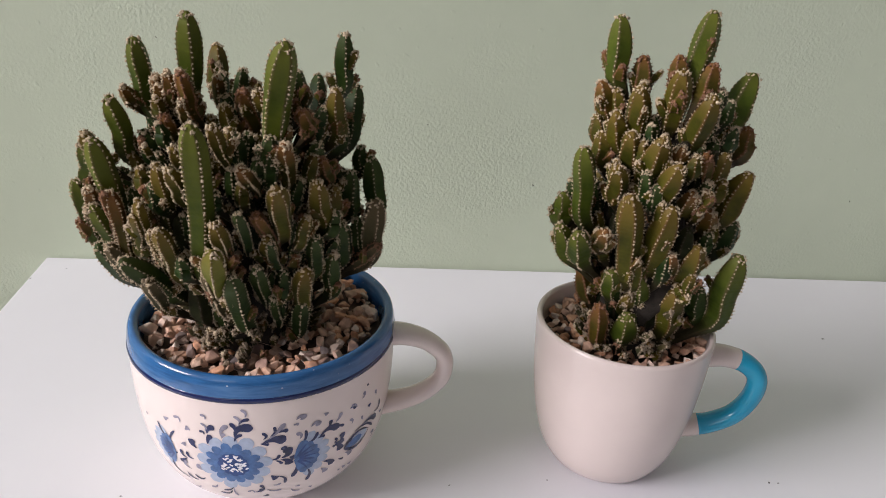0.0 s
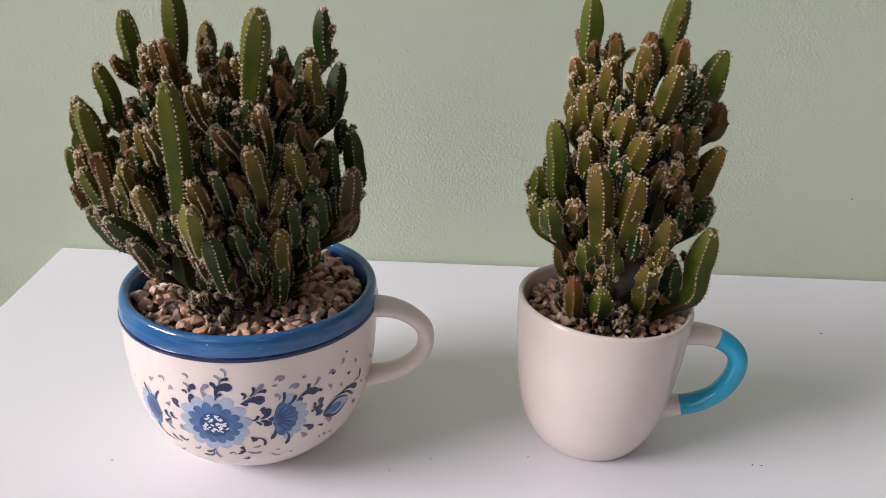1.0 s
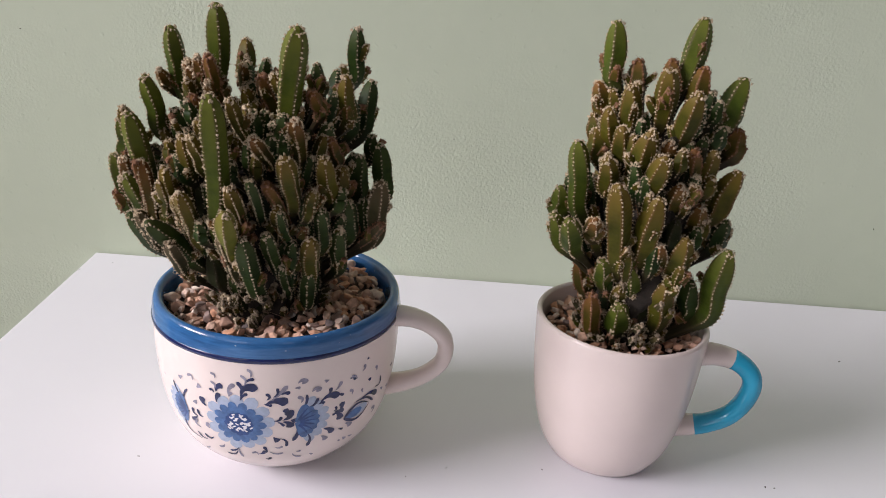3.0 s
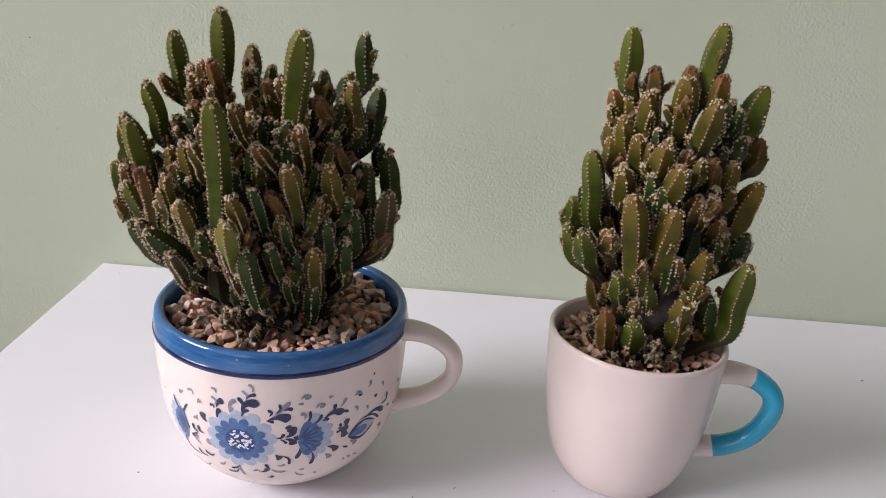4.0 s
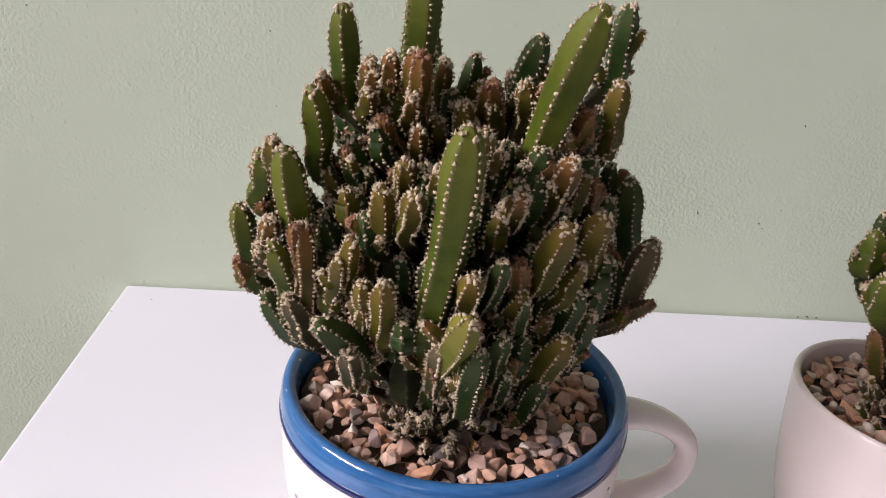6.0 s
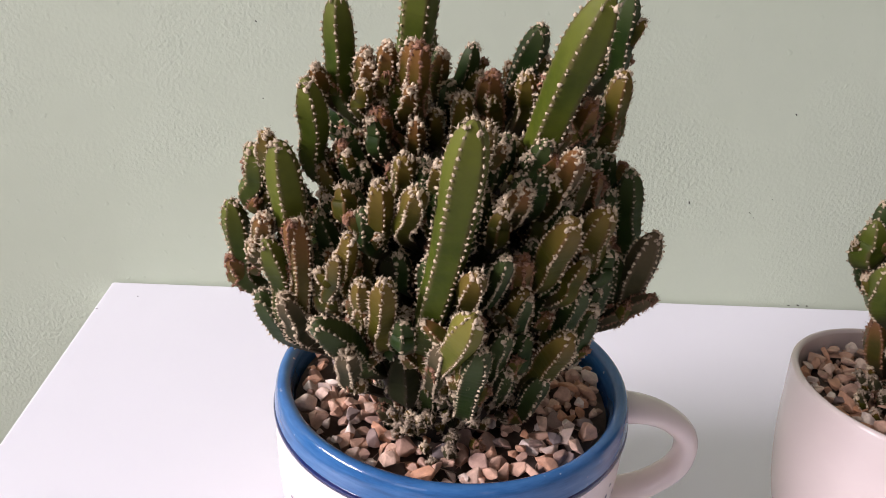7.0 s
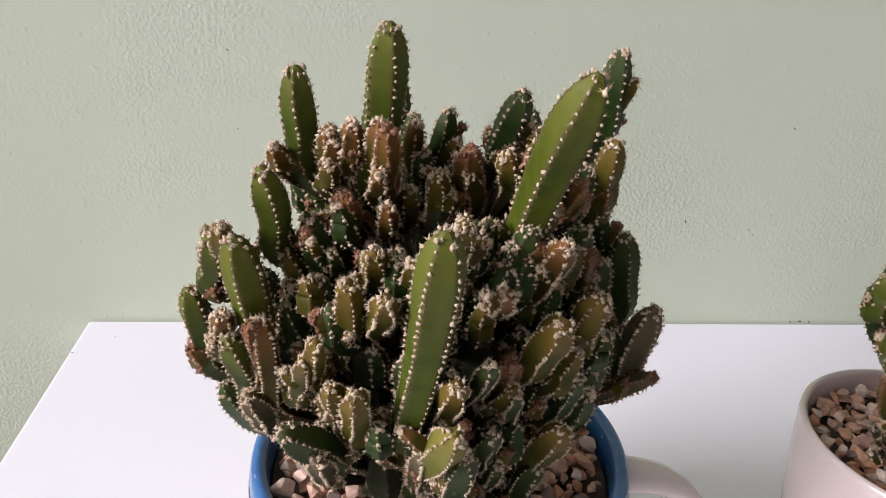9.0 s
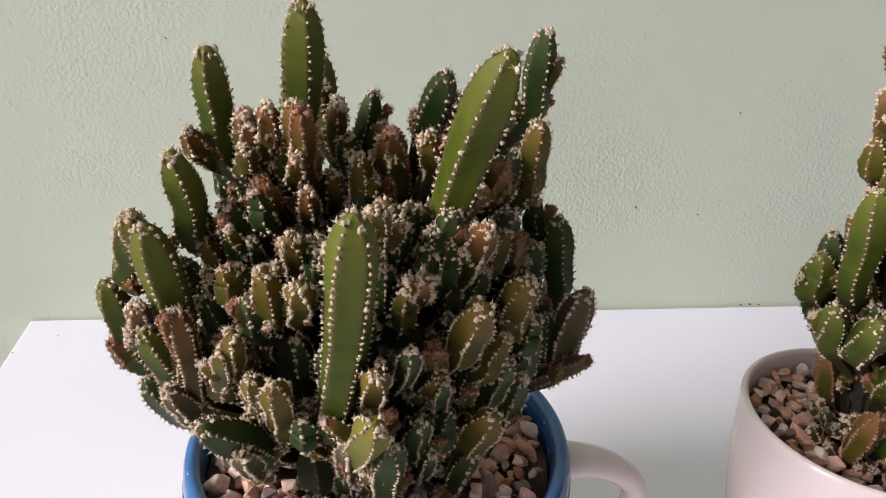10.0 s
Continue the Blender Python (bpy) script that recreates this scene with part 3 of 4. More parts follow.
def grown(name, mat, parent, path, r, visible, ribs, spacing, wool, wool_mat, label="", tuft_depth=1.0):
    """A ribbed stem along a path of points in metres, with woolly spine cushions on its ribs in a mesh of their own."""
    P = np.array([p[:] for p in path])
    seg = np.linalg.norm(np.diff(P, axis=0), axis=1)
    s = np.r_[0, np.cumsum(seg)]
    length = s[-1]
    step = max(spacing / 3.0, 0.0007)
    cap = [0.0003, 0.0009, 0.0018, 0.003]
    n = max(6, int((length - 0.003) / step))
    d = np.unique(np.r_[[q for q in cap], np.linspace(0.004, length, n)])
    d = d[d <= length][::-1]
    C = np.stack([np.interp(length - d, s, P[:, k]) for k in range(3)], 1)
    T = np.gradient(C, axis=0)
    T /= np.linalg.norm(T, axis=1)[:, None] + 1e-12
    phi = grow.uniform(0, 6.28)
    ref = np.array([math.cos(phi), math.sin(phi), 0.05])
    U = ref - (T @ ref)[:, None] * T
    U /= np.linalg.norm(U, axis=1)[:, None]
    V = np.cross(T, U)
    dome = min(2.9 * r, 0.75 * visible + r)
    x = np.clip(d / dome, 0, 1)
    rad = r * np.clip(1 - (1 - x) ** 2.3, 0, 1) ** 0.56
    rad = rad * (1 - 0.16 * np.clip((d - dome) / max(visible - dome, 1e-3), 0, 1)) * (1 - 0.5 * np.clip((d - visible) / 0.012, 0, 1))
    per = 8
    m = ribs * per
    th = np.arange(m) * 2 * math.pi / m
    k = np.arange(m) % per
    off = np.minimum(k, per - k) / (per / 2)
    shape = 1.0 - 0.15 * np.sin(off * math.pi / 2) ** 1.2
    crest = (1 - off) ** 2
    wave = 0.5 + 0.5 * np.cos(2 * math.pi * d / spacing)
    ring = rad[:, None] * (shape[None] + crest[None] ** 2 * 0.09 * wave[:, None]) * (1 + 0.006 * grow.randn(len(d), 1))
    twist = grow.uniform(-0.5, 0.5) * d / 0.05
    A = th[None] + twist[:, None]
    X = C[:, None] + ring[..., None] * (np.cos(A)[..., None] * U[:, None] + np.sin(A)[..., None] * V[:, None])
    verts = np.r_[X.reshape(-1, 3), C[-1:] + T[-1:] * 0.0003]
    faces = []
    for i in range(len(d) - 1):
        a, b = i * m, (i + 1) * m
        faces += [(a + j, a + (j + 1) % m, b + (j + 1) % m, b + j) for j in range(m)]
    top = len(verts) - 1
    e = (len(d) - 1) * m
    faces += [(e + j, e + (j + 1) % m, top) for j in range(m)]
    along = np.r_[np.repeat(np.clip(1 - d / max(visible, 0.004), 0, 1), m), 1.0]
    cr = np.r_[np.tile(crest, len(d)), 1.0]
    # Painted shade sets in near the visible foot and deepens downward.
    foot_shade = np.r_[np.repeat(np.clip((d / max(visible, 0.004) - 0.85) / 0.45, 0, 0.9), m), 0.0]
    ob = mesh_object(name, verts, faces, mat, parent, (("along", along), ("crest", cr), ("foot_shade", foot_shade)), label)
    # cushions of wool with short spines
    tv, tf = [], []
    count = 0

    def cushion(place, out, size):
        nonlocal count
        q = TUFT_V * (size * grow.uniform(0.6, 1.35, 3)) * (1 + 0.45 * grow.randn(len(TUFT_V), 1))
        tv.append(q + place)
        tf.append(TUFT_F + count)
        count += len(q)
        for _ in range(5):
            w = out + grow.randn(3) * 0.75
            w /= np.linalg.norm(w) + 1e-9
            sd = np.cross(w, grow.randn(3))
            sd /= np.linalg.norm(sd) + 1e-9
            sd2 = np.cross(w, sd)
            h = size * grow.uniform(1.5, 3.6)
            g = size * 0.17
            tv.append(np.array([place + sd * g, place - sd * g * 0.5 + sd2 * g * 0.87, place - sd * g * 0.5 - sd2 * g * 0.87, place + w * h]))
            tf.append(np.array([(0, 1, 3), (1, 2, 3), (2, 0, 3)]) + count)
            count += 4

    limit = min(length, visible * tuft_depth + 0.003)
    for rib in range(ribs):
        dd = spacing * (0.55 + 0.5 * (rib % 2))
        while dd < limit:
            i = np.interp(dd, d[::-1], np.arange(len(d))[::-1])
            i0 = int(min(max(round(i), 0), len(d) - 1))
            j = rib * per
            p = X[i0, j]
            out = p - C[i0]
            out /= np.linalg.norm(out) + 1e-9
            cushion(p + out * wool * 0.15, out + 0.4 * T[i0], wool * grow.uniform(0.7, 1.15))
            dd += spacing * grow.uniform(0.85, 1.15)
    for _ in range(12):
        a, q = grow.uniform(0, 6.28), r * 0.62 * math.sqrt(grow.rand())
        place = C[-1] - T[-1] * (q * q / r * 0.9) + q * (math.cos(a) * U[-1] + math.sin(a) * V[-1])
        cushion(place, T[-1], wool * grow.uniform(0.9, 1.5))
    mesh_object("spine_wool", np.concatenate(tv), np.concatenate(tf), wool_mat, ob)
    return ob


def stem(plant, mat, tip, base, r, fluff=1.0):
    """A stem whose tip and visible foot are given in millimetres from the cup's middle."""
    gz = plant["bed"]
    tip, base, r = Vector(tip) / 1000, Vector(base) / 1000, r * 1.14 / 1000
    visible = (tip - base).length
    low = max(gz - 0.004, base.z - 0.020)
    keep = 0.5 if low > gz else 0.6
    root = Vector((base.x * keep, base.y * keep, low))
    if (base - root).length < 0.008:
        root = base + (base - tip).normalized() * 0.01
    bend = Vector(grow.uniform(-1, 1, 3)) * visible * 0.02
    path = spline([root, base, base.lerp(tip, 0.5) + bend, tip], 40)
    origin = Vector((0, 0, gz))
    path = [p - origin for p in path]
    brown = mat in (B_SKIN, M_SKIN)
    spacing = 0.0018 if r < 0.0034 or brown else 0.0021
    ob = grown("stem", mat, plant, path, r, visible, 5 if r > 0.0027 else 4, spacing, fluff * (0.00050 if brown else 0.00042), SHADE_WOOL if fluff < 1.0 else RUST if brown and grow.rand() < 0.45 else WOOL)
    if visible > 0.013 and fluff == 1.0:
        for _ in range(int(grow.choice([1, 2, 2, 3])) if brown else int(grow.choice([1, 2, 3, 4]))):
            f = grow.uniform(-0.15, 0.5)
            p = base.lerp(tip, f)
            a = grow.uniform(0, 6.28)
            side = Vector((math.cos(a), math.sin(a), 0.0))
            p = p + side * r * 0.6
            out = (side + Vector((0, 0, grow.uniform(0.7, 1.8)))).normalized()
            ln = grow.uniform(0.003, 0.0075)
            small(plant, p, p + out * (ln + r * 0.35), grow.uniform(0.0019, 0.0030), B_SKIN if grow.rand() < 0.5 else O_SKIN)
    return ob


def small(plant, base, tip, r, mat, name="offset", wool=None):
    gz = Vector((0, 0, plant["bed"]))
    mid = base.lerp(tip, 0.5)
    path = spline([base - gz, mid - gz, tip - gz], 10)
    return grown(name, mat, plant, path, r, (tip - base).length, 4, 0.0017, 0.00046, wool or (RUST if grow.rand() < 0.4 else WOOL))


def inner_growth(plant, count, middle, shape, inner, outer, top, skins, front_low=42):
    """Shorter stems that fill the heart and the back of the clump, inside an outline of (height, radius) pairs."""
    zs, rs = [p[0] for p in shape], [p[1] for p in shape]
    for i in range(count):
        z = grow.uniform(zs[0] + min(22, front_low), top)
        a = grow.uniform(0, 2 * math.pi)
        f = grow.uniform(inner, outer)
        q = float(np.interp(z, zs, rs)) * f
        mat = skins[i % len(skins)]
        # Stems in the near-black skin carry the clump's inner shade as colour.
        shaded = mat is SHADE_SKIN
        long = grow.uniform(14, 30) if shaded else grow.uniform(9, 17)
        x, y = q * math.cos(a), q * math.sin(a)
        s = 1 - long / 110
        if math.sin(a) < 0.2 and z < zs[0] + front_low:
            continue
        stem(plant, mat, (middle[0] + x, middle[1] + y, z), (middle[0] + x * s, middle[1] + y * s, z - long), grow.uniform(3.0, 4.6) if shaded else grow.uniform(2.3, 3.6), 0.75 if shaded else 1.0)


def base_tufts(plant, count, r_in, r_out, a0, a1, high):
    gz = plant["bed"]
    for _ in range(count):
        a, q = radians(grow.uniform(a0, a1)), grow.uniform(r_in, r_out) / 1000
        p = Vector((q * math.cos(a), q * math.sin(a), gz + grow.uniform(0, high) / 1000))
        out = Vector((math.cos(a), math.sin(a), grow.uniform(0.4, 1.8))).normalized()
        small(plant, p, p + out * grow.uniform(0.004, 0.008), grow.uniform(0.0014, 0.0026), (M_SKIN, B_SKIN, M_SKIN, O_SKIN)[grow.randint(4)], wool=TAN if grow.rand() < 0.6 else None)


BED_CUP, BED_MUG = 0.0885, 0.0790
big_cactus = thing("cactus", (CUP[0], CUP[1], BED_CUP), "bushy clump of ribbed green cactus stems with cream spines", "cactus", "potted cacti")
big_cactus["bed"] = BED_CUP
small_cactus = thing("cactus", (MUGP[0], MUGP[1], BED_MUG), "tall slim clump of olive green and reddish cactus stems", "cactus", "potted cacti")
small_cactus["bed"] = BED_MUG

stem(big_cactus, G_SKIN, (-41.2, -24.5, 228.5), (-39.2, -15.9, 197.1), 3.9)
stem(big_cactus, D_SKIN, (-2.5, -8.5, 215.0), (-5.5, -5.5, 197.8), 2.9)
stem(big_cactus, D_SKIN, (15.3, -20.5, 223.0), (10.5, -13.0, 203.3), 3.9)
stem(big_cactus, G_SKIN, (-67.0, -20.0, 184.5), (-64.5, -14.0, 163.0), 3.3)
stem(big_cactus, G_SKIN, (22.9, -58.5, 235.4), (13.4, -38.0, 189.2), 5.0)
stem(big_cactus, D_SKIN, (40.4, -14.5, 232.6), (38.2, -9.4, 207.0), 3.6)
stem(big_cactus, G_SKIN, (-47.6, -41.5, 208.8), (-46.2, -27.0, 179.9), 3.7)
stem(big_cactus, G_SKIN, (-62.4, -35.5, 188.5), (-64.8, -23.1, 167.0), 3.2)
stem(big_cactus, G_SKIN, (-54.5, -45.5, 193.5), (-51.2, -29.6, 139.9), 4.4)
stem(big_cactus, G_SKIN, (-72.8, -23.5, 167.9), (-68.3, -15.3, 135.7), 3.8)
stem(big_cactus, G_SKIN, (-58.7, -43.5, 164.8), (-54.3, -28.3, 130.5), 3.6)
stem(big_cactus, D_SKIN, (-63.7, -32.5, 142.5), (-54.7, -21.1, 119.9), 4.0)
stem(big_cactus, D_SKIN, (-43.6, -61.5, 149.3), (-30.3, -40.0, 122.2), 4.3)
stem(big_cactus, O_SKIN, (-27.5, -56.5, 187.6), (-29.7, -36.7, 153.0), 3.2)
stem(big_cactus, G_SKIN, (-7.5, -78.5, 209.9), (-13.5, -51.0, 138.4), 4.7)
stem(big_cactus, O_SKIN, (-3.2, -67.5, 206.6), (-1.8, -43.9, 183.3), 2.7)
stem(big_cactus, O_SKIN, (-25.7, -68.5, 165.7), (-25.8, -44.5, 133.6), 3.2)
stem(big_cactus, O_SKIN, (-35.2, -51.5, 166.7), (-37.8, -33.5, 141.8), 2.5)
stem(big_cactus, O_SKIN, (-32.0, -57.5, 160.0), (-30.8, -37.4, 131.1), 2.8)
stem(big_cactus, B_SKIN, (-28.7, -37.5, 200.6), (-30.1, -24.4, 183.8), 3.4)
stem(big_cactus, B_SKIN, (-19.0, -37.5, 198.0), (-18.7, -24.4, 182.8), 2.4)
stem(big_cactus, B_SKIN, (-38.3, -36.5, 190.7), (-40.6, -23.7, 180.1), 2.1)
stem(big_cactus, B_SKIN, (-27.4, -32.5, 217.1), (-28.4, -21.1, 201.6), 2.8)
stem(big_cactus, B_SKIN, (-18.9, -43.5, 219.5), (-19.4, -28.3, 198.8), 2.5)
stem(big_cactus, D_SKIN, (-12.1, -5.5, 212.7), (-13.0, -3.6, 199.7), 2.7)
stem(big_cactus, B_SKIN, (1.0, -31.5, 211.1), (3.3, -20.5, 193.0), 3.6)
stem(big_cactus, O_SKIN, (8.6, -42.5, 213.4), (11.5, -27.6, 199.8), 3.1)
stem(big_cactus, O_SKIN, (38.0, -28.5, 212.9), (37.4, -18.5, 189.4), 3.5)
stem(big_cactus, B_SKIN, (20.8, -57.5, 197.7), (18.5, -37.4, 174.5), 3.1)
stem(big_cactus, B_SKIN, (6.4, -70.5, 191.9), (7.5, -45.8, 174.4), 2.7)
stem(big_cactus, B_SKIN, (32.3, -35.5, 185.6), (33.2, -23.1, 170.0), 2.8)
stem(big_cactus, D_SKIN, (46.9, 3.5, 179.9), (45.4, 2.3, 166.3), 3.3)
stem(big_cactus, D_SKIN, (52.1, -5.5, 177.7), (52.6, -3.6, 147.6), 4.4)
stem(big_cactus, O_SKIN, (19.4, -69.5, 184.7), (17.3, -45.2, 155.7), 4.0)
stem(big_cactus, O_SKIN, (32.3, -52.5, 181.5), (32.8, -34.1, 154.3), 3.8)
stem(big_cactus, M_SKIN, (55.2, -28.5, 165.4), (50.3, -18.5, 130.7), 4.4)
stem(big_cactus, M_SKIN, (57.0, -33.5, 145.8), (47.5, -21.8, 131.9), 2.5)
stem(big_cactus, O_SKIN, (-3.2, -73.5, 171.1), (-4.9, -47.8, 144.0), 3.2)
stem(big_cactus, D_SKIN, (4.1, -68.5, 173.3), (3.0, -44.5, 146.7), 2.3)
stem(big_cactus, Y_SKIN, (-4.0, -78.5, 162.3), (-7.4, -51.0, 130.9), 4.1)
stem(big_cactus, D_SKIN, (-0.2, -67.5, 146.8), (0.4, -43.9, 109.8), 4.0)
stem(big_cactus, O_SKIN, (27.4, -53.5, 143.3), (23.0, -34.8, 116.3), 4.0)
stem(big_cactus, D_SKIN, (13.0, -55.5, 156.4), (14.2, -36.1, 132.7), 2.2)
stem(big_cactus, D_SKIN, (30.4, -47.5, 156.0), (27.9, -30.9, 130.6), 3.3)
stem(big_cactus, O_SKIN, (-22.0, -49.5, 190.0), (-21.5, -32.2, 177.0), 2.6)
stem(big_cactus, D_SKIN, (-12.0, -44.0, 121.0), (-10.5, -33.0, 98.0), 3.2)
stem(big_cactus, D_SKIN, (24.0, -42.0, 122.0), (20.0, -31.0, 99.0), 3.4)
stem(big_cactus, D_SKIN, (11.9, -45.5, 125.8), (11.8, -29.6, 103.9), 2.5)
stem(big_cactus, O_SKIN, (-58.2, -42.5, 194.7), (-59.2, -27.6, 175.6), 2.9)
stem(big_cactus, O_SKIN, (-18.7, -70.5, 190.7), (-21.2, -45.8, 168.8), 2.9)
stem(big_cactus, B_SKIN, (-47.3, -26.5, 209.1), (-45.2, -17.2, 198.8), 2.6)
stem(big_cactus, B_SKIN, (-32.3, -28.5, 212.0), (-32.8, -18.5, 198.1), 2.6)
stem(big_cactus, B_SKIN, (13.7, -45.5, 212.8), (15.0, -29.6, 203.9), 2.5)
stem(big_cactus, M_SKIN, (-54.8, -43.5, 146.8), (-50.5, -28.3, 124.3), 3.2)
stem(big_cactus, B_SKIN, (25.8, -45.5, 207.5), (27.0, -29.6, 194.5), 2.8)
stem(big_cactus, B_SKIN, (-49.6, -47.5, 172.8), (-48.2, -30.9, 132.4), 3.0)
stem(big_cactus, G_SKIN, (-18.6, -29.5, 240.0), (-23.5, -19.2, 195.1), 4.5)
stem(big_cactus, B_SKIN, (-11.9, -15.5, 213.0), (-12.2, -10.1, 200.0), 2.3)
stem(big_cactus, B_SKIN, (-36.1, -30.5, 183.8), (-36.7, -19.8, 171.8), 2.0)
stem(big_cactus, O_SKIN, (-13.1, -60.5, 194.2), (-13.7, -39.3, 175.6), 2.0)
stem(big_cactus, O_SKIN, (-17.8, 12.5, 221.1), (-17.8, 8.1, 200.7), 4.1)
stem(big_cactus, D_SKIN, (25.8, 24.5, 207.2), (25.0, 15.9, 191.1), 3.5)
stem(big_cactus, D_SKIN, (43.8, 22.5, 203.7), (39.4, 14.6, 176.3), 4.3)
stem(big_cactus, D_SKIN, (19.2, 1.5, 213.3), (20.2, 1.0, 193.6), 3.0)
stem(big_cactus, D_SKIN, (38.1, -10.5, 200.2), (35.3, -6.8, 181.2), 4.5)
stem(big_cactus, D_SKIN, (30.9, -35.5, 192.3), (28.1, -23.1, 170.8), 3.8)
stem(big_cactus, D_SKIN, (43.4, -15.5, 173.9), (40.6, -10.1, 150.0), 4.6)
stem(big_cactus, D_SKIN, (39.2, -25.5, 150.9), (35.9, -16.6, 129.8), 4.6)
stem(big_cactus, O_SKIN, (12.4, -55.5, 158.0), (8.3, -36.1, 135.6), 3.1)
stem(big_cactus, O_SKIN, (37.2, -30.5, 171.3), (33.7, -19.8, 148.3), 4.5)
stem(big_cactus, D_SKIN, (-43.6, -32.5, 171.9), (-43.8, -21.1, 150.8), 3.5)
stem(big_cactus, D_SKIN, (-45.9, -36.5, 159.4), (-44.6, -23.7, 135.2), 3.5)
stem(big_cactus, D_SKIN, (-39.4, -32.5, 175.0), (-40.5, -21.1, 155.1), 3.2)
stem(big_cactus, D_SKIN, (-52.8, -22.5, 173.3), (-51.2, -14.6, 153.6), 3.5)
stem(big_cactus, D_SKIN, (-36.8, -22.5, 180.0), (-38.4, -14.6, 162.7), 3.6)
stem(big_cactus, D_SKIN, (40.4, -32.5, 156.0), (38.9, -21.1, 132.4), 4.1)
stem(big_cactus, D_SKIN, (37.1, -36.5, 142.9), (34.8, -23.7, 116.8), 3.8)
stem(big_cactus, D_SKIN, (22.6, -45.5, 160.9), (22.0, -29.6, 136.9), 3.4)
stem(big_cactus, D_SKIN, (46.7, -22.5, 153.8), (46.2, -14.6, 130.5), 4.0)
stem(big_cactus, D_SKIN, (15.1, -45.5, 167.7), (16.3, -29.6, 146.9), 3.2)
stem(big_cactus, M_SKIN, (-9.6, -65.5, 147.2), (-9.8, -42.6, 116.8), 2.9)
stem(big_cactus, M_SKIN, (-35.5, -58.5, 139.3), (-34.0, -38.0, 114.1), 3.1)
stem(big_cactus, D_SKIN, (7.5, -57.5, 145.7), (8.5, -37.4, 119.1), 3.2)
stem(big_cactus, O_SKIN, (-6.6, -32.5, 205.2), (-6.1, -21.1, 186.4), 2.9)
stem(big_cactus, O_SKIN, (-13.7, -25.5, 198.6), (-13.3, -16.6, 185.2), 3.0)
stem(big_cactus, D_SKIN, (-9.5, -15.5, 205.1), (-8.6, -10.1, 193.5), 2.8)
stem(big_cactus, O_SKIN, (-21.8, -52.5, 193.2), (-21.6, -34.1, 175.2), 3.0)
stem(big_cactus, D_SKIN, (-16.5, -48.5, 191.1), (-15.6, -31.5, 173.9), 2.4)
stem(big_cactus, D_SKIN, (-32.7, -36.5, 185.4), (-33.3, -23.7, 171.2), 2.0)
stem(big_cactus, D_SKIN, (-35.3, -40.5, 180.1), (-36.7, -26.3, 163.9), 1.8)
stem(big_cactus, D_SKIN, (-42.9, -36.5, 175.1), (-43.7, -23.7, 160.6), 1.9)
stem(big_cactus, B_SKIN, (-33.3, -28.5, 214.7), (-33.8, -18.5, 200.9), 2.5)
stem(big_cactus, O_SKIN, (-33.4, -30.5, 206.3), (-34.5, -19.8, 195.1), 2.3)
stem(big_cactus, B_SKIN, (-20.9, -37.5, 218.9), (-21.2, -24.4, 203.2), 2.4)
stem(big_cactus, B_SKIN, (-20.6, -40.5, 207.8), (-21.8, -26.3, 195.5), 2.2)
stem(big_cactus, B_SKIN, (8.2, -10.5, 210.5), (10.2, -6.8, 200.2), 2.3)
stem(big_cactus, O_SKIN, (-34.7, -59.5, 173.8), (-37.0, -38.7, 146.7), 2.4)
stem(big_cactus, O_SKIN, (-38.1, -56.5, 166.9), (-40.7, -36.7, 141.6), 2.2)
stem(big_cactus, B_SKIN, (-58.8, -43.5, 171.9), (-62.8, -28.3, 150.5), 2.7)
stem(big_cactus, B_SKIN, (-51.3, -49.5, 172.5), (-52.0, -32.2, 141.1), 1.9)
stem(big_cactus, B_SKIN, (-74.2, -22.5, 149.2), (-70.2, -14.6, 135.5), 3.1)
stem(big_cactus, D_SKIN, (-2.4, -22.5, 202.9), (-1.5, -14.6, 188.7), 2.7)
stem(big_cactus, D_SKIN, (9.8, -50.5, 193.8), (13.0, -32.8, 175.7), 2.5)
stem(big_cactus, B_SKIN, (-9.1, -60.5, 181.6), (-8.2, -39.3, 158.8), 2.3)
stem(big_cactus, B_SKIN, (9.3, -62.5, 171.0), (12.8, -40.6, 145.3), 2.4)

stem(small_cactus, G_SKIN, (-25.1, 7.6, 242.2), (-23.0, 4.9, 212.9), 5.1)
stem(small_cactus, G_SKIN, (16.1, 3.6, 246.7), (11.0, 2.3, 215.8), 5.3)
stem(small_cactus, G_SKIN, (40.6, 2.6, 220.0), (33.4, 1.7, 194.4), 6.2)
stem(small_cactus, O_SKIN, (-19.9, -20.4, 215.9), (-16.1, -13.3, 193.3), 4.9)
stem(small_cactus, O_SKIN, (-5.8, -28.4, 225.2), (-2.8, -18.5, 200.9), 5.0)
stem(small_cactus, O_SKIN, (8.2, -33.4, 216.3), (6.2, -21.7, 191.4), 4.9)
stem(small_cactus, O_SKIN, (-31.8, 0.6, 197.9), (-29.0, 0.4, 186.4), 3.9)
stem(small_cactus, O_SKIN, (-28.3, -18.4, 204.1), (-22.8, -12.0, 186.9), 4.5)
stem(small_cactus, G_SKIN, (-40.8, -18.4, 187.7), (-33.9, -12.0, 149.6), 4.8)
stem(small_cactus, O_SKIN, (-31.4, -11.4, 192.9), (-27.8, -7.4, 176.9), 4.6)
stem(small_cactus, O_SKIN, (-22.1, -26.4, 197.2), (-17.6, -17.2, 180.2), 4.9)
stem(small_cactus, O_SKIN, (-11.1, -35.4, 197.4), (-11.4, -23.0, 173.8), 5.5)
stem(small_cactus, O_SKIN, (-28.8, -34.4, 184.4), (-23.8, -22.4, 165.5), 4.4)
stem(small_cactus, O_SKIN, (-4.3, -42.4, 188.3), (-5.6, -27.6, 165.6), 5.0)
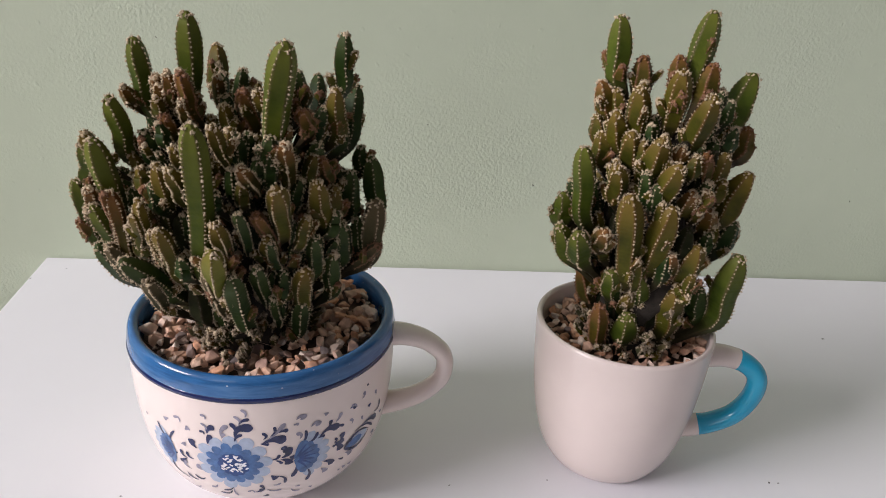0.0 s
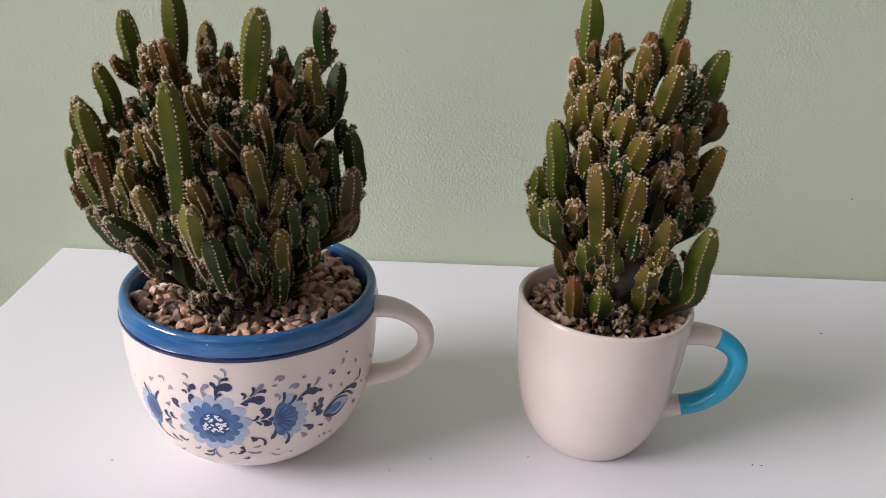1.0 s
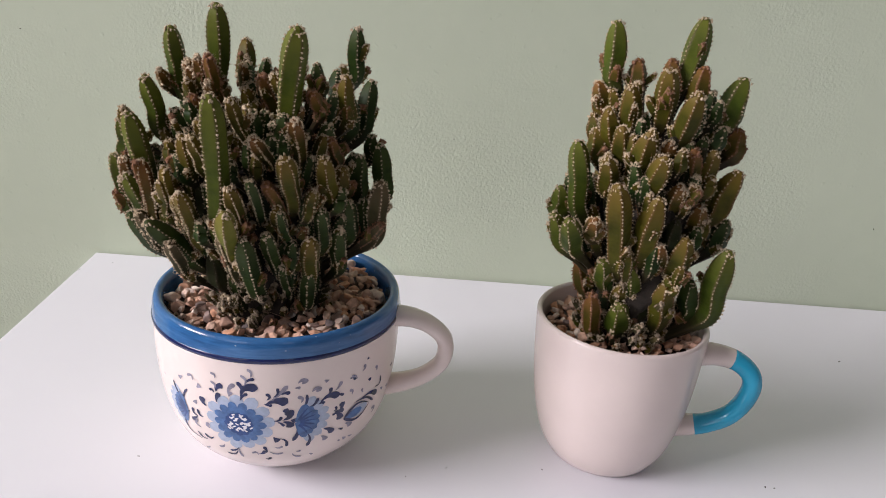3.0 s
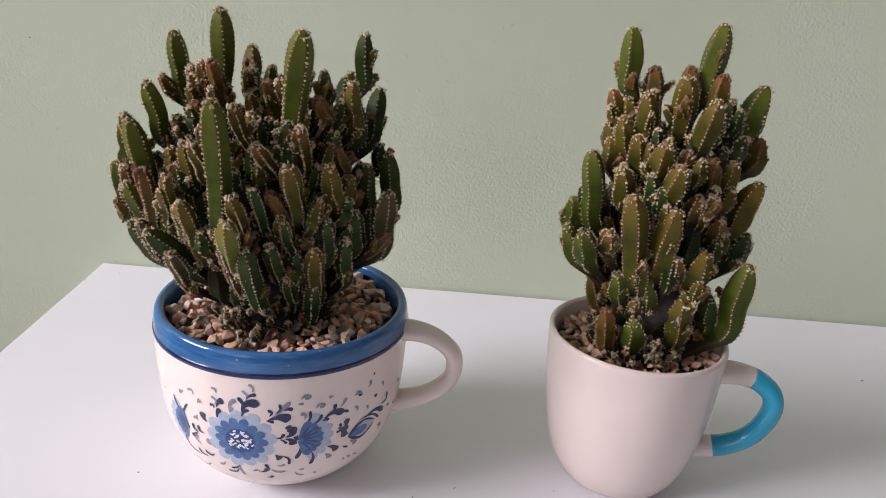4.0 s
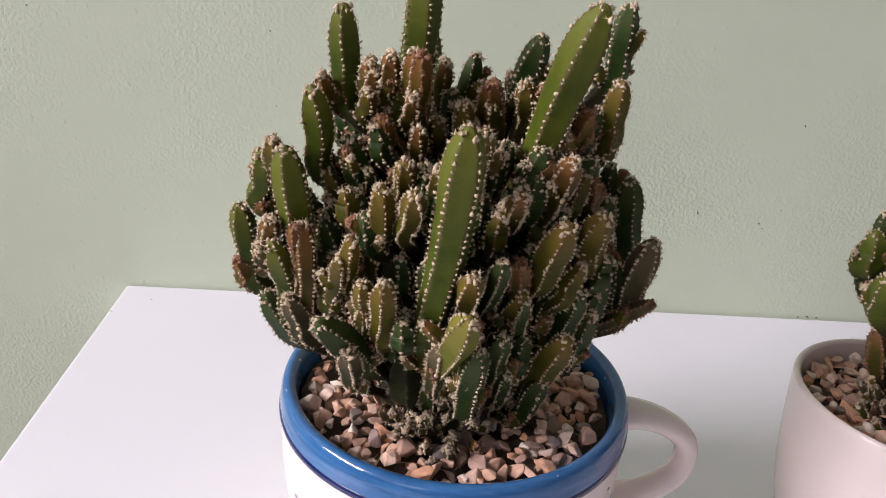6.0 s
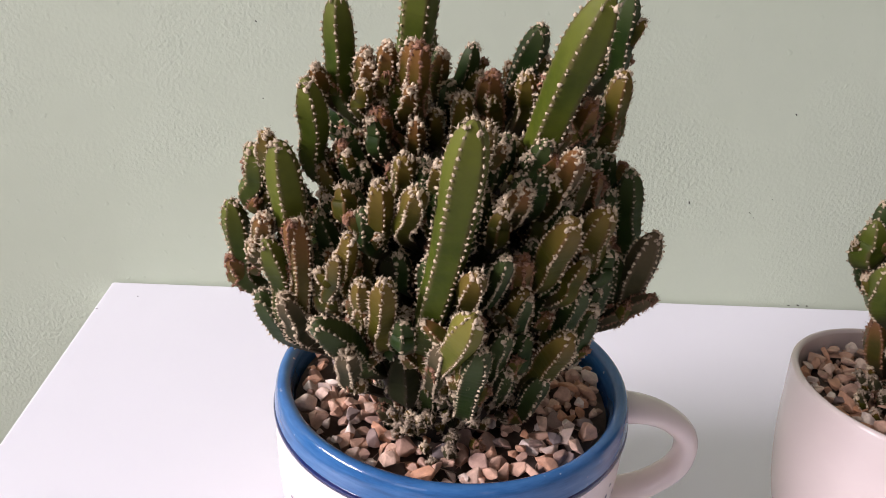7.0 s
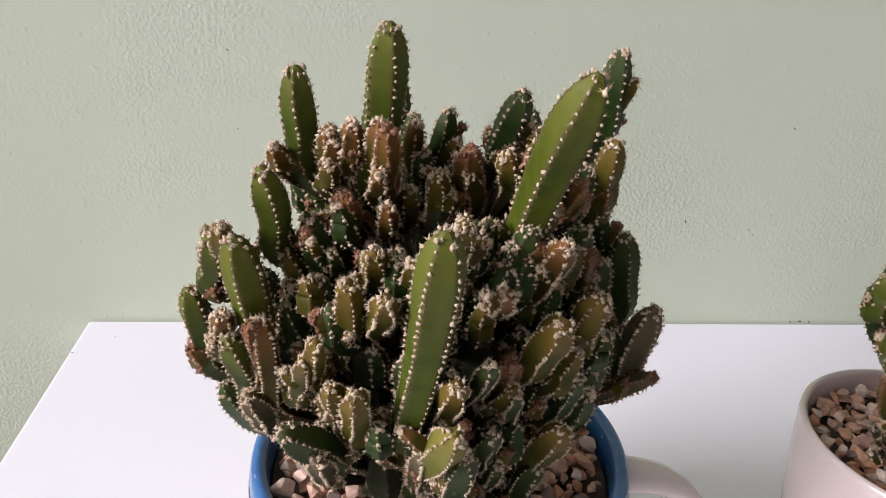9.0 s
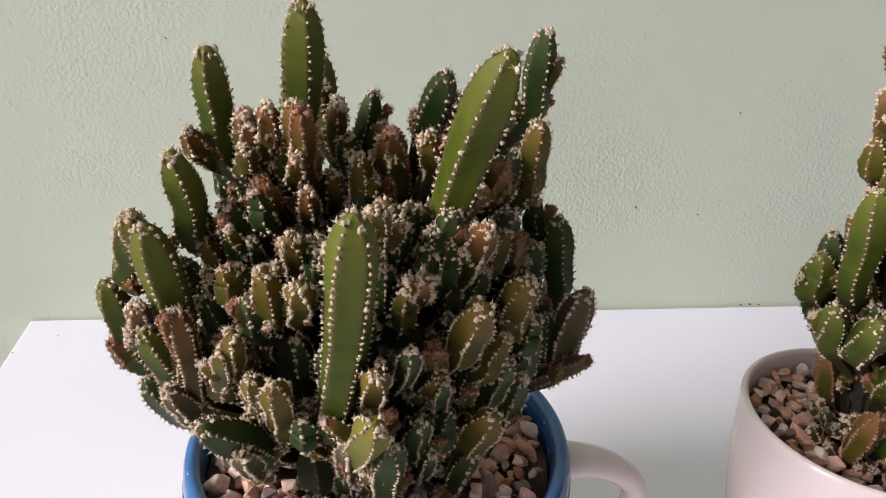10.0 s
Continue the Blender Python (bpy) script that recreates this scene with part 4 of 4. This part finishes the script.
stem(small_cactus, B_SKIN, (-0.9, -32.4, 192.4), (1.9, -21.1, 178.4), 4.8)
stem(small_cactus, B_SKIN, (12.4, -28.4, 189.4), (13.5, -18.5, 171.4), 4.9)
stem(small_cactus, O_SKIN, (24.9, -21.4, 188.6), (19.5, -13.9, 161.7), 5.3)
stem(small_cactus, O_SKIN, (39.6, -18.4, 178.2), (32.9, -12.0, 153.0), 5.9)
stem(small_cactus, G_SKIN, (-44.3, -7.4, 161.5), (-41.8, -4.8, 146.5), 5.3)
stem(small_cactus, G_SKIN, (-48.9, -26.4, 152.5), (-39.9, -17.2, 132.6), 4.6)
stem(small_cactus, G_SKIN, (-43.7, -39.4, 154.6), (-36.1, -25.6, 134.7), 4.9)
stem(small_cactus, B_SKIN, (-31.2, -40.4, 155.9), (-28.9, -26.3, 142.5), 3.9)
stem(small_cactus, O_SKIN, (-24.0, -43.4, 174.2), (-14.4, -28.2, 128.3), 5.5)
stem(small_cactus, O_SKIN, (-3.7, -41.4, 168.8), (-2.8, -26.9, 133.2), 5.8)
stem(small_cactus, O_SKIN, (13.9, -37.4, 148.5), (13.7, -24.3, 124.1), 5.8)
stem(small_cactus, D_SKIN, (40.6, -12.4, 151.3), (37.0, -8.1, 133.2), 4.8)
stem(small_cactus, B_SKIN, (21.4, -25.4, 161.8), (22.6, -16.5, 144.8), 4.6)
stem(small_cactus, G_SKIN, (37.7, -31.4, 142.0), (36.9, -20.4, 99.9), 5.9)
stem(small_cactus, B_SKIN, (-25.4, -30.4, 113.2), (-20.0, -19.8, 87.4), 4.0)
stem(small_cactus, O_SKIN, (-11.5, -28.4, 118.0), (-8.4, -18.5, 102.0), 4.0)
stem(small_cactus, O_SKIN, (10.4, -31.4, 122.3), (12.6, -20.4, 94.6), 5.5)
stem(small_cactus, G_SKIN, (-10.6, -31.4, 108.8), (-7.7, -20.4, 90.7), 6.1)
stem(small_cactus, B_SKIN, (-29.7, -4.4, 120.5), (-23.5, -2.9, 103.4), 4.2)
stem(small_cactus, B_SKIN, (7.1, -34.4, 173.5), (8.3, -22.4, 156.3), 3.9)
stem(small_cactus, B_SKIN, (2.3, -37.4, 144.1), (4.9, -24.3, 125.0), 4.0)
stem(small_cactus, B_SKIN, (-13.0, 3.6, 225.3), (-11.8, 2.3, 210.0), 4.6)
stem(small_cactus, B_SKIN, (2.3, -0.4, 226.9), (4.6, -0.3, 211.6), 4.6)
stem(small_cactus, B_SKIN, (17.8, -3.4, 224.7), (16.6, -2.2, 207.3), 5.1)
stem(small_cactus, B_SKIN, (-31.2, 3.6, 213.1), (-25.8, 2.3, 197.7), 4.4)
stem(small_cactus, B_SKIN, (41.0, -3.4, 196.1), (38.2, -2.2, 181.8), 5.2)
stem(small_cactus, G_SKIN, (-22.9, -32.4, 132.4), (-17.8, -21.1, 115.5), 4.4)
stem(small_cactus, D_SKIN, (33.6, -10.4, 166.1), (30.9, -6.8, 146.4), 4.7)
stem(small_cactus, D_SKIN, (25.1, -23.4, 121.4), (28.9, -15.2, 98.3), 4.8)
stem(small_cactus, D_SKIN, (39.7, -13.4, 114.8), (38.9, -8.7, 92.3), 4.7)
stem(small_cactus, D_SKIN, (-40.2, -3.4, 167.5), (-35.2, -2.2, 152.3), 4.3)
stem(small_cactus, D_SKIN, (-6.3, -13.4, 175.7), (-6.5, -8.7, 162.6), 3.9)
stem(small_cactus, G_SKIN, (-7.8, -30.4, 128.2), (-3.7, -19.8, 107.9), 4.4)
stem(small_cactus, D_SKIN, (-38.5, -0.4, 157.6), (-33.7, -0.3, 134.5), 5.2)
stem(small_cactus, D_SKIN, (-29.9, -8.4, 139.4), (-25.6, -5.5, 122.6), 4.9)
stem(small_cactus, D_SKIN, (-30.2, -3.4, 168.2), (-25.5, -2.2, 146.8), 4.8)

BIG_SHAPE = ((88, 32), (110, 50), (140, 60), (165, 64), (190, 56), (215, 46), (232, 30))
SMALL_SHAPE = ((78, 20), (100, 27), (130, 38), (160, 42), (190, 38), (215, 32), (240, 22))
HEART = (SHADE_SKIN, SHADE_SKIN, D_SKIN)
# Colour of the added core, near black in place of deep shade.
CORE_BLACK = plain((0.022, 0.016, 0.011), 0.95, 0.4, 260.0, 0.8, name="dark_core_filler")


def filler_core(plant, middle, shape, share, top):
    """Added near-black core: blocks the view through a clump and paints its inner shade."""
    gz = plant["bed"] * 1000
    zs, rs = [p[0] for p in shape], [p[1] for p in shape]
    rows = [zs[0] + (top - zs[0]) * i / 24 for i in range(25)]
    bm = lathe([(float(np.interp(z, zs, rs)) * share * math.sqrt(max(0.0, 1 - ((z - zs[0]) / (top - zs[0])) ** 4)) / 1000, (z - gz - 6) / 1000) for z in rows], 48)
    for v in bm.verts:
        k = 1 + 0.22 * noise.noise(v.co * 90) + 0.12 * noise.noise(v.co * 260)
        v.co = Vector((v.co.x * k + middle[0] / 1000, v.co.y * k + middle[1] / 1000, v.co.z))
    part("woody_heart", bm, CORE_BLACK, plant, "added near-black core standing in for the clump's shaded inside")


filler_core(big_cactus, (-5, -14), BIG_SHAPE, 0.46, 194)
filler_core(small_cactus, (1, -8), SMALL_SHAPE, 0.55, 206)
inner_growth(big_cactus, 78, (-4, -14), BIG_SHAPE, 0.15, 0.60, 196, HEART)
inner_growth(big_cactus, 84, (-6, -14), BIG_SHAPE, 0.45, 0.64, 190, (D_SKIN, SHADE_SKIN, SHADE_SKIN, O_SKIN, SHADE_SKIN, SHADE_SKIN))
inner_growth(big_cactus, 130, (-5, -15), BIG_SHAPE, 0.60, 0.80, 206, (D_SKIN, O_SKIN, D_SKIN), 46)
inner_growth(small_cactus, 80, (1, -8), SMALL_SHAPE, 0.62, 0.82, 214, (D_SKIN, O_SKIN), 36)
inner_growth(big_cactus, 34, (-3, -16), BIG_SHAPE, 0.2, 0.55, 142, (SHADE_SKIN, SHADE_SKIN, D_SKIN), 14)
inner_growth(small_cactus, 20, (2, -8), SMALL_SHAPE, 0.2, 0.58, 125, (SHADE_SKIN, SHADE_SKIN, D_SKIN), 14)
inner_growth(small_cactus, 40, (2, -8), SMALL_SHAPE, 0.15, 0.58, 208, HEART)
inner_growth(small_cactus, 46, (2, -8), SMALL_SHAPE, 0.45, 0.66, 202, (D_SKIN, SHADE_SKIN, O_SKIN, SHADE_SKIN))
base_tufts(big_cactus, 60, 18, 36, 190, 345, 16)
base_tufts(big_cactus, 34, 30, 46, 236, 280, 22)
base_tufts(big_cactus, 50, 28, 45, 238, 268, 40)
base_tufts(big_cactus, 44, 18, 34, 230, 320, 30)
base_tufts(small_cactus, 30, 20, 32, 200, 300, 36)
base_tufts(small_cactus, 44, 12, 27, 185, 350, 16)

# ---- gravel ----


def stone_build(nt, b):
    v = coords(nt)
    info = nt.nodes.new("ShaderNodeObjectInfo")
    tone = ramp(nt, info.outputs["Random"], (0.0, (0.22, 0.185, 0.18)), (0.12, (0.44, 0.275, 0.205)), (0.4, (0.62, 0.40, 0.29)), (0.58, (0.56, 0.28, 0.155)), (0.78, (0.68, 0.48, 0.37)), (1.0, (0.74, 0.64, 0.56)))
    f = noise_tex(nt, v, 260.0, 5.0, 0.65)
    g = noise_tex(nt, v, 900.0, 2.0)
    col = mix(nt, 1.0, tone, ramp(nt, f, (0.3, (0.62, 0.6, 0.6)), (0.7, (1.1, 1.08, 1.05))), "MULTIPLY")
    nt.links.new(col, b.inputs["Base Color"])
    bump(nt, b, g, 0.35, 0.0004)


STONE = material("crushed_stone", stone_build, 0.7, 0.35)
chip = random.Random(5)


def stone_mesh(k):
    bm = bmesh.new()
    sx, sy, sz = 0.0044 * chip.uniform(0.8, 1.25), 0.0034 * chip.uniform(0.75, 1.2), 0.0024 * chip.uniform(0.8, 1.3)
    for _ in range(13):
        w = Vector((chip.gauss(0, 1), chip.gauss(0, 1), chip.gauss(0, 1))).normalized() * chip.uniform(0.8, 1.05)
        bm.verts.new((w.x * sx, w.y * sy, w.z * sz))
    bmesh.ops.convex_hull(bm, input=bm.verts)
    loose = [v for v in bm.verts if not v.link_faces]
    bmesh.ops.delete(bm, geom=loose, context="VERTS")
    bmesh.ops.bevel(bm, geom=list(bm.edges), offset=0.00022, segments=1, affect="EDGES")
    me = bpy.data.meshes.new("stone")
    bm.to_mesh(me)
    bm.free()
    me.materials.append(STONE)
    return me


STONES = [stone_mesh(k) for k in range(16)]


def gravel(place, bed, radius, count, label, slope):
    g = thing("gravel", (place[0], place[1], bed), label, "gravel", "gravel beds")
    part("soil", lathe([(0.0, -0.003), (radius * 0.7, -0.0035), (radius + 0.001, -0.004)], 48), SOIL, g, "dark soil under the stones")
    placed = []
    for layer, share in ((0, 0.55), (1, 0.45)):
        for _ in range(int(count * share)):
            for attempt in range(30):
                a, q = chip.uniform(0, 6.283), radius * math.sqrt(chip.random()) * 0.965
                x, y = q * math.cos(a), q * math.sin(a)
                gap = 0.0042 if layer == 0 else 0.0050
                if all((x - p) ** 2 + (y - r) ** 2 > gap * gap or l != layer for p, r, l in placed):
                    break
            else:
                continue
            placed.append((x, y, layer))
            ob = new("stone", chip.choice(STONES))
            ob.parent = g
            sc = chip.choice((0.62, 0.75, 0.85, 0.95, 1.05, 1.2))
            ob.scale = (sc, sc, sc)
            ob.location = (x, y, slope * x + 0.0018 * layer + chip.uniform(-0.0012, 0.0008))
            ob.rotation_euler = (chip.uniform(-0.7, 0.7), chip.uniform(-0.7, 0.7), chip.uniform(0, 6.28))
    return g


gravel(CUP, BED_CUP, 0.0568, 420, "beige and pinkish crushed stone gravel filling the large cup", 0.0)
gravel(MUGP, BED_MUG, 0.0422, 260, "pale pink and beige crushed stone gravel filling the mug", 0.0)

# specks and dents on the table and wall
SPECK = plain((0.05, 0.04, 0.035), 0.8, 0.3, 400.0, name="dark_speck")


def speck(name, m, size, label, group):
    bm = bmesh.new()
    bmesh.ops.create_icosphere(bm, subdivisions=1, radius=1)
    for v in bm.verts:
        v.co = Vector((v.co.x * size * chip.uniform(0.8, 1.6), v.co.y * size * 0.5, max(0.0, v.co.z) * size * 0.4))
    ob = part(name, bm, SPECK)
    ob.matrix_world = m
    tagged(ob, label, name, group)


for x, y, size, turn in ((0.613, -0.103, 0.0011, 20), (0.498, -0.258, 0.0009, 70), (0.503, -0.2585, 0.0007, 10), (0.1495, -0.2715, 0.0007, 0), (0.318, -0.262, 0.0006, 50),
                         (0.296, -0.272, 0.0005, 110), (0.024, -0.0215, 0.0006, 0), (0.004, -0.040, 0.0008, 0), (0.028, -0.216, 0.0006, 30), (0.372, -0.2575, 0.0006, 0)):
    speck("crumb", pose(x, y, 0.0, 0, 0, turn), size, "tiny dark crumb of soil on the white table", "crumbs on the table")
for x, z, size, turn in ((0.398, 0.078, 0.0010, 80), (0.4425, 0.0725, 0.0007, 20), (0.456, 0.083, 0.0006, 0), (0.457, 0.143, 0.0008, 50), (0.1065, 0.182, 0.0007, 40), (-0.041, 0.188, 0.0007, 0),
                         (0.4895, 0.0008, 0.0009, 0), (0.4965, 0.0012, 0.0011, 8), (0.5035, 0.0009, 0.0010, -6), (0.671, 0.074, 0.0008, 70), (0.309, 0.125, 0.0006, 0), (0.109, 0.135, 0.0005, 30), (0.446, 0.069, 0.0005, 0)):
    speck("wall_mark", pose(x, -0.0003, z, 90, turn, 0), size, "tiny dark scuff on the green wall", "marks on the wall")
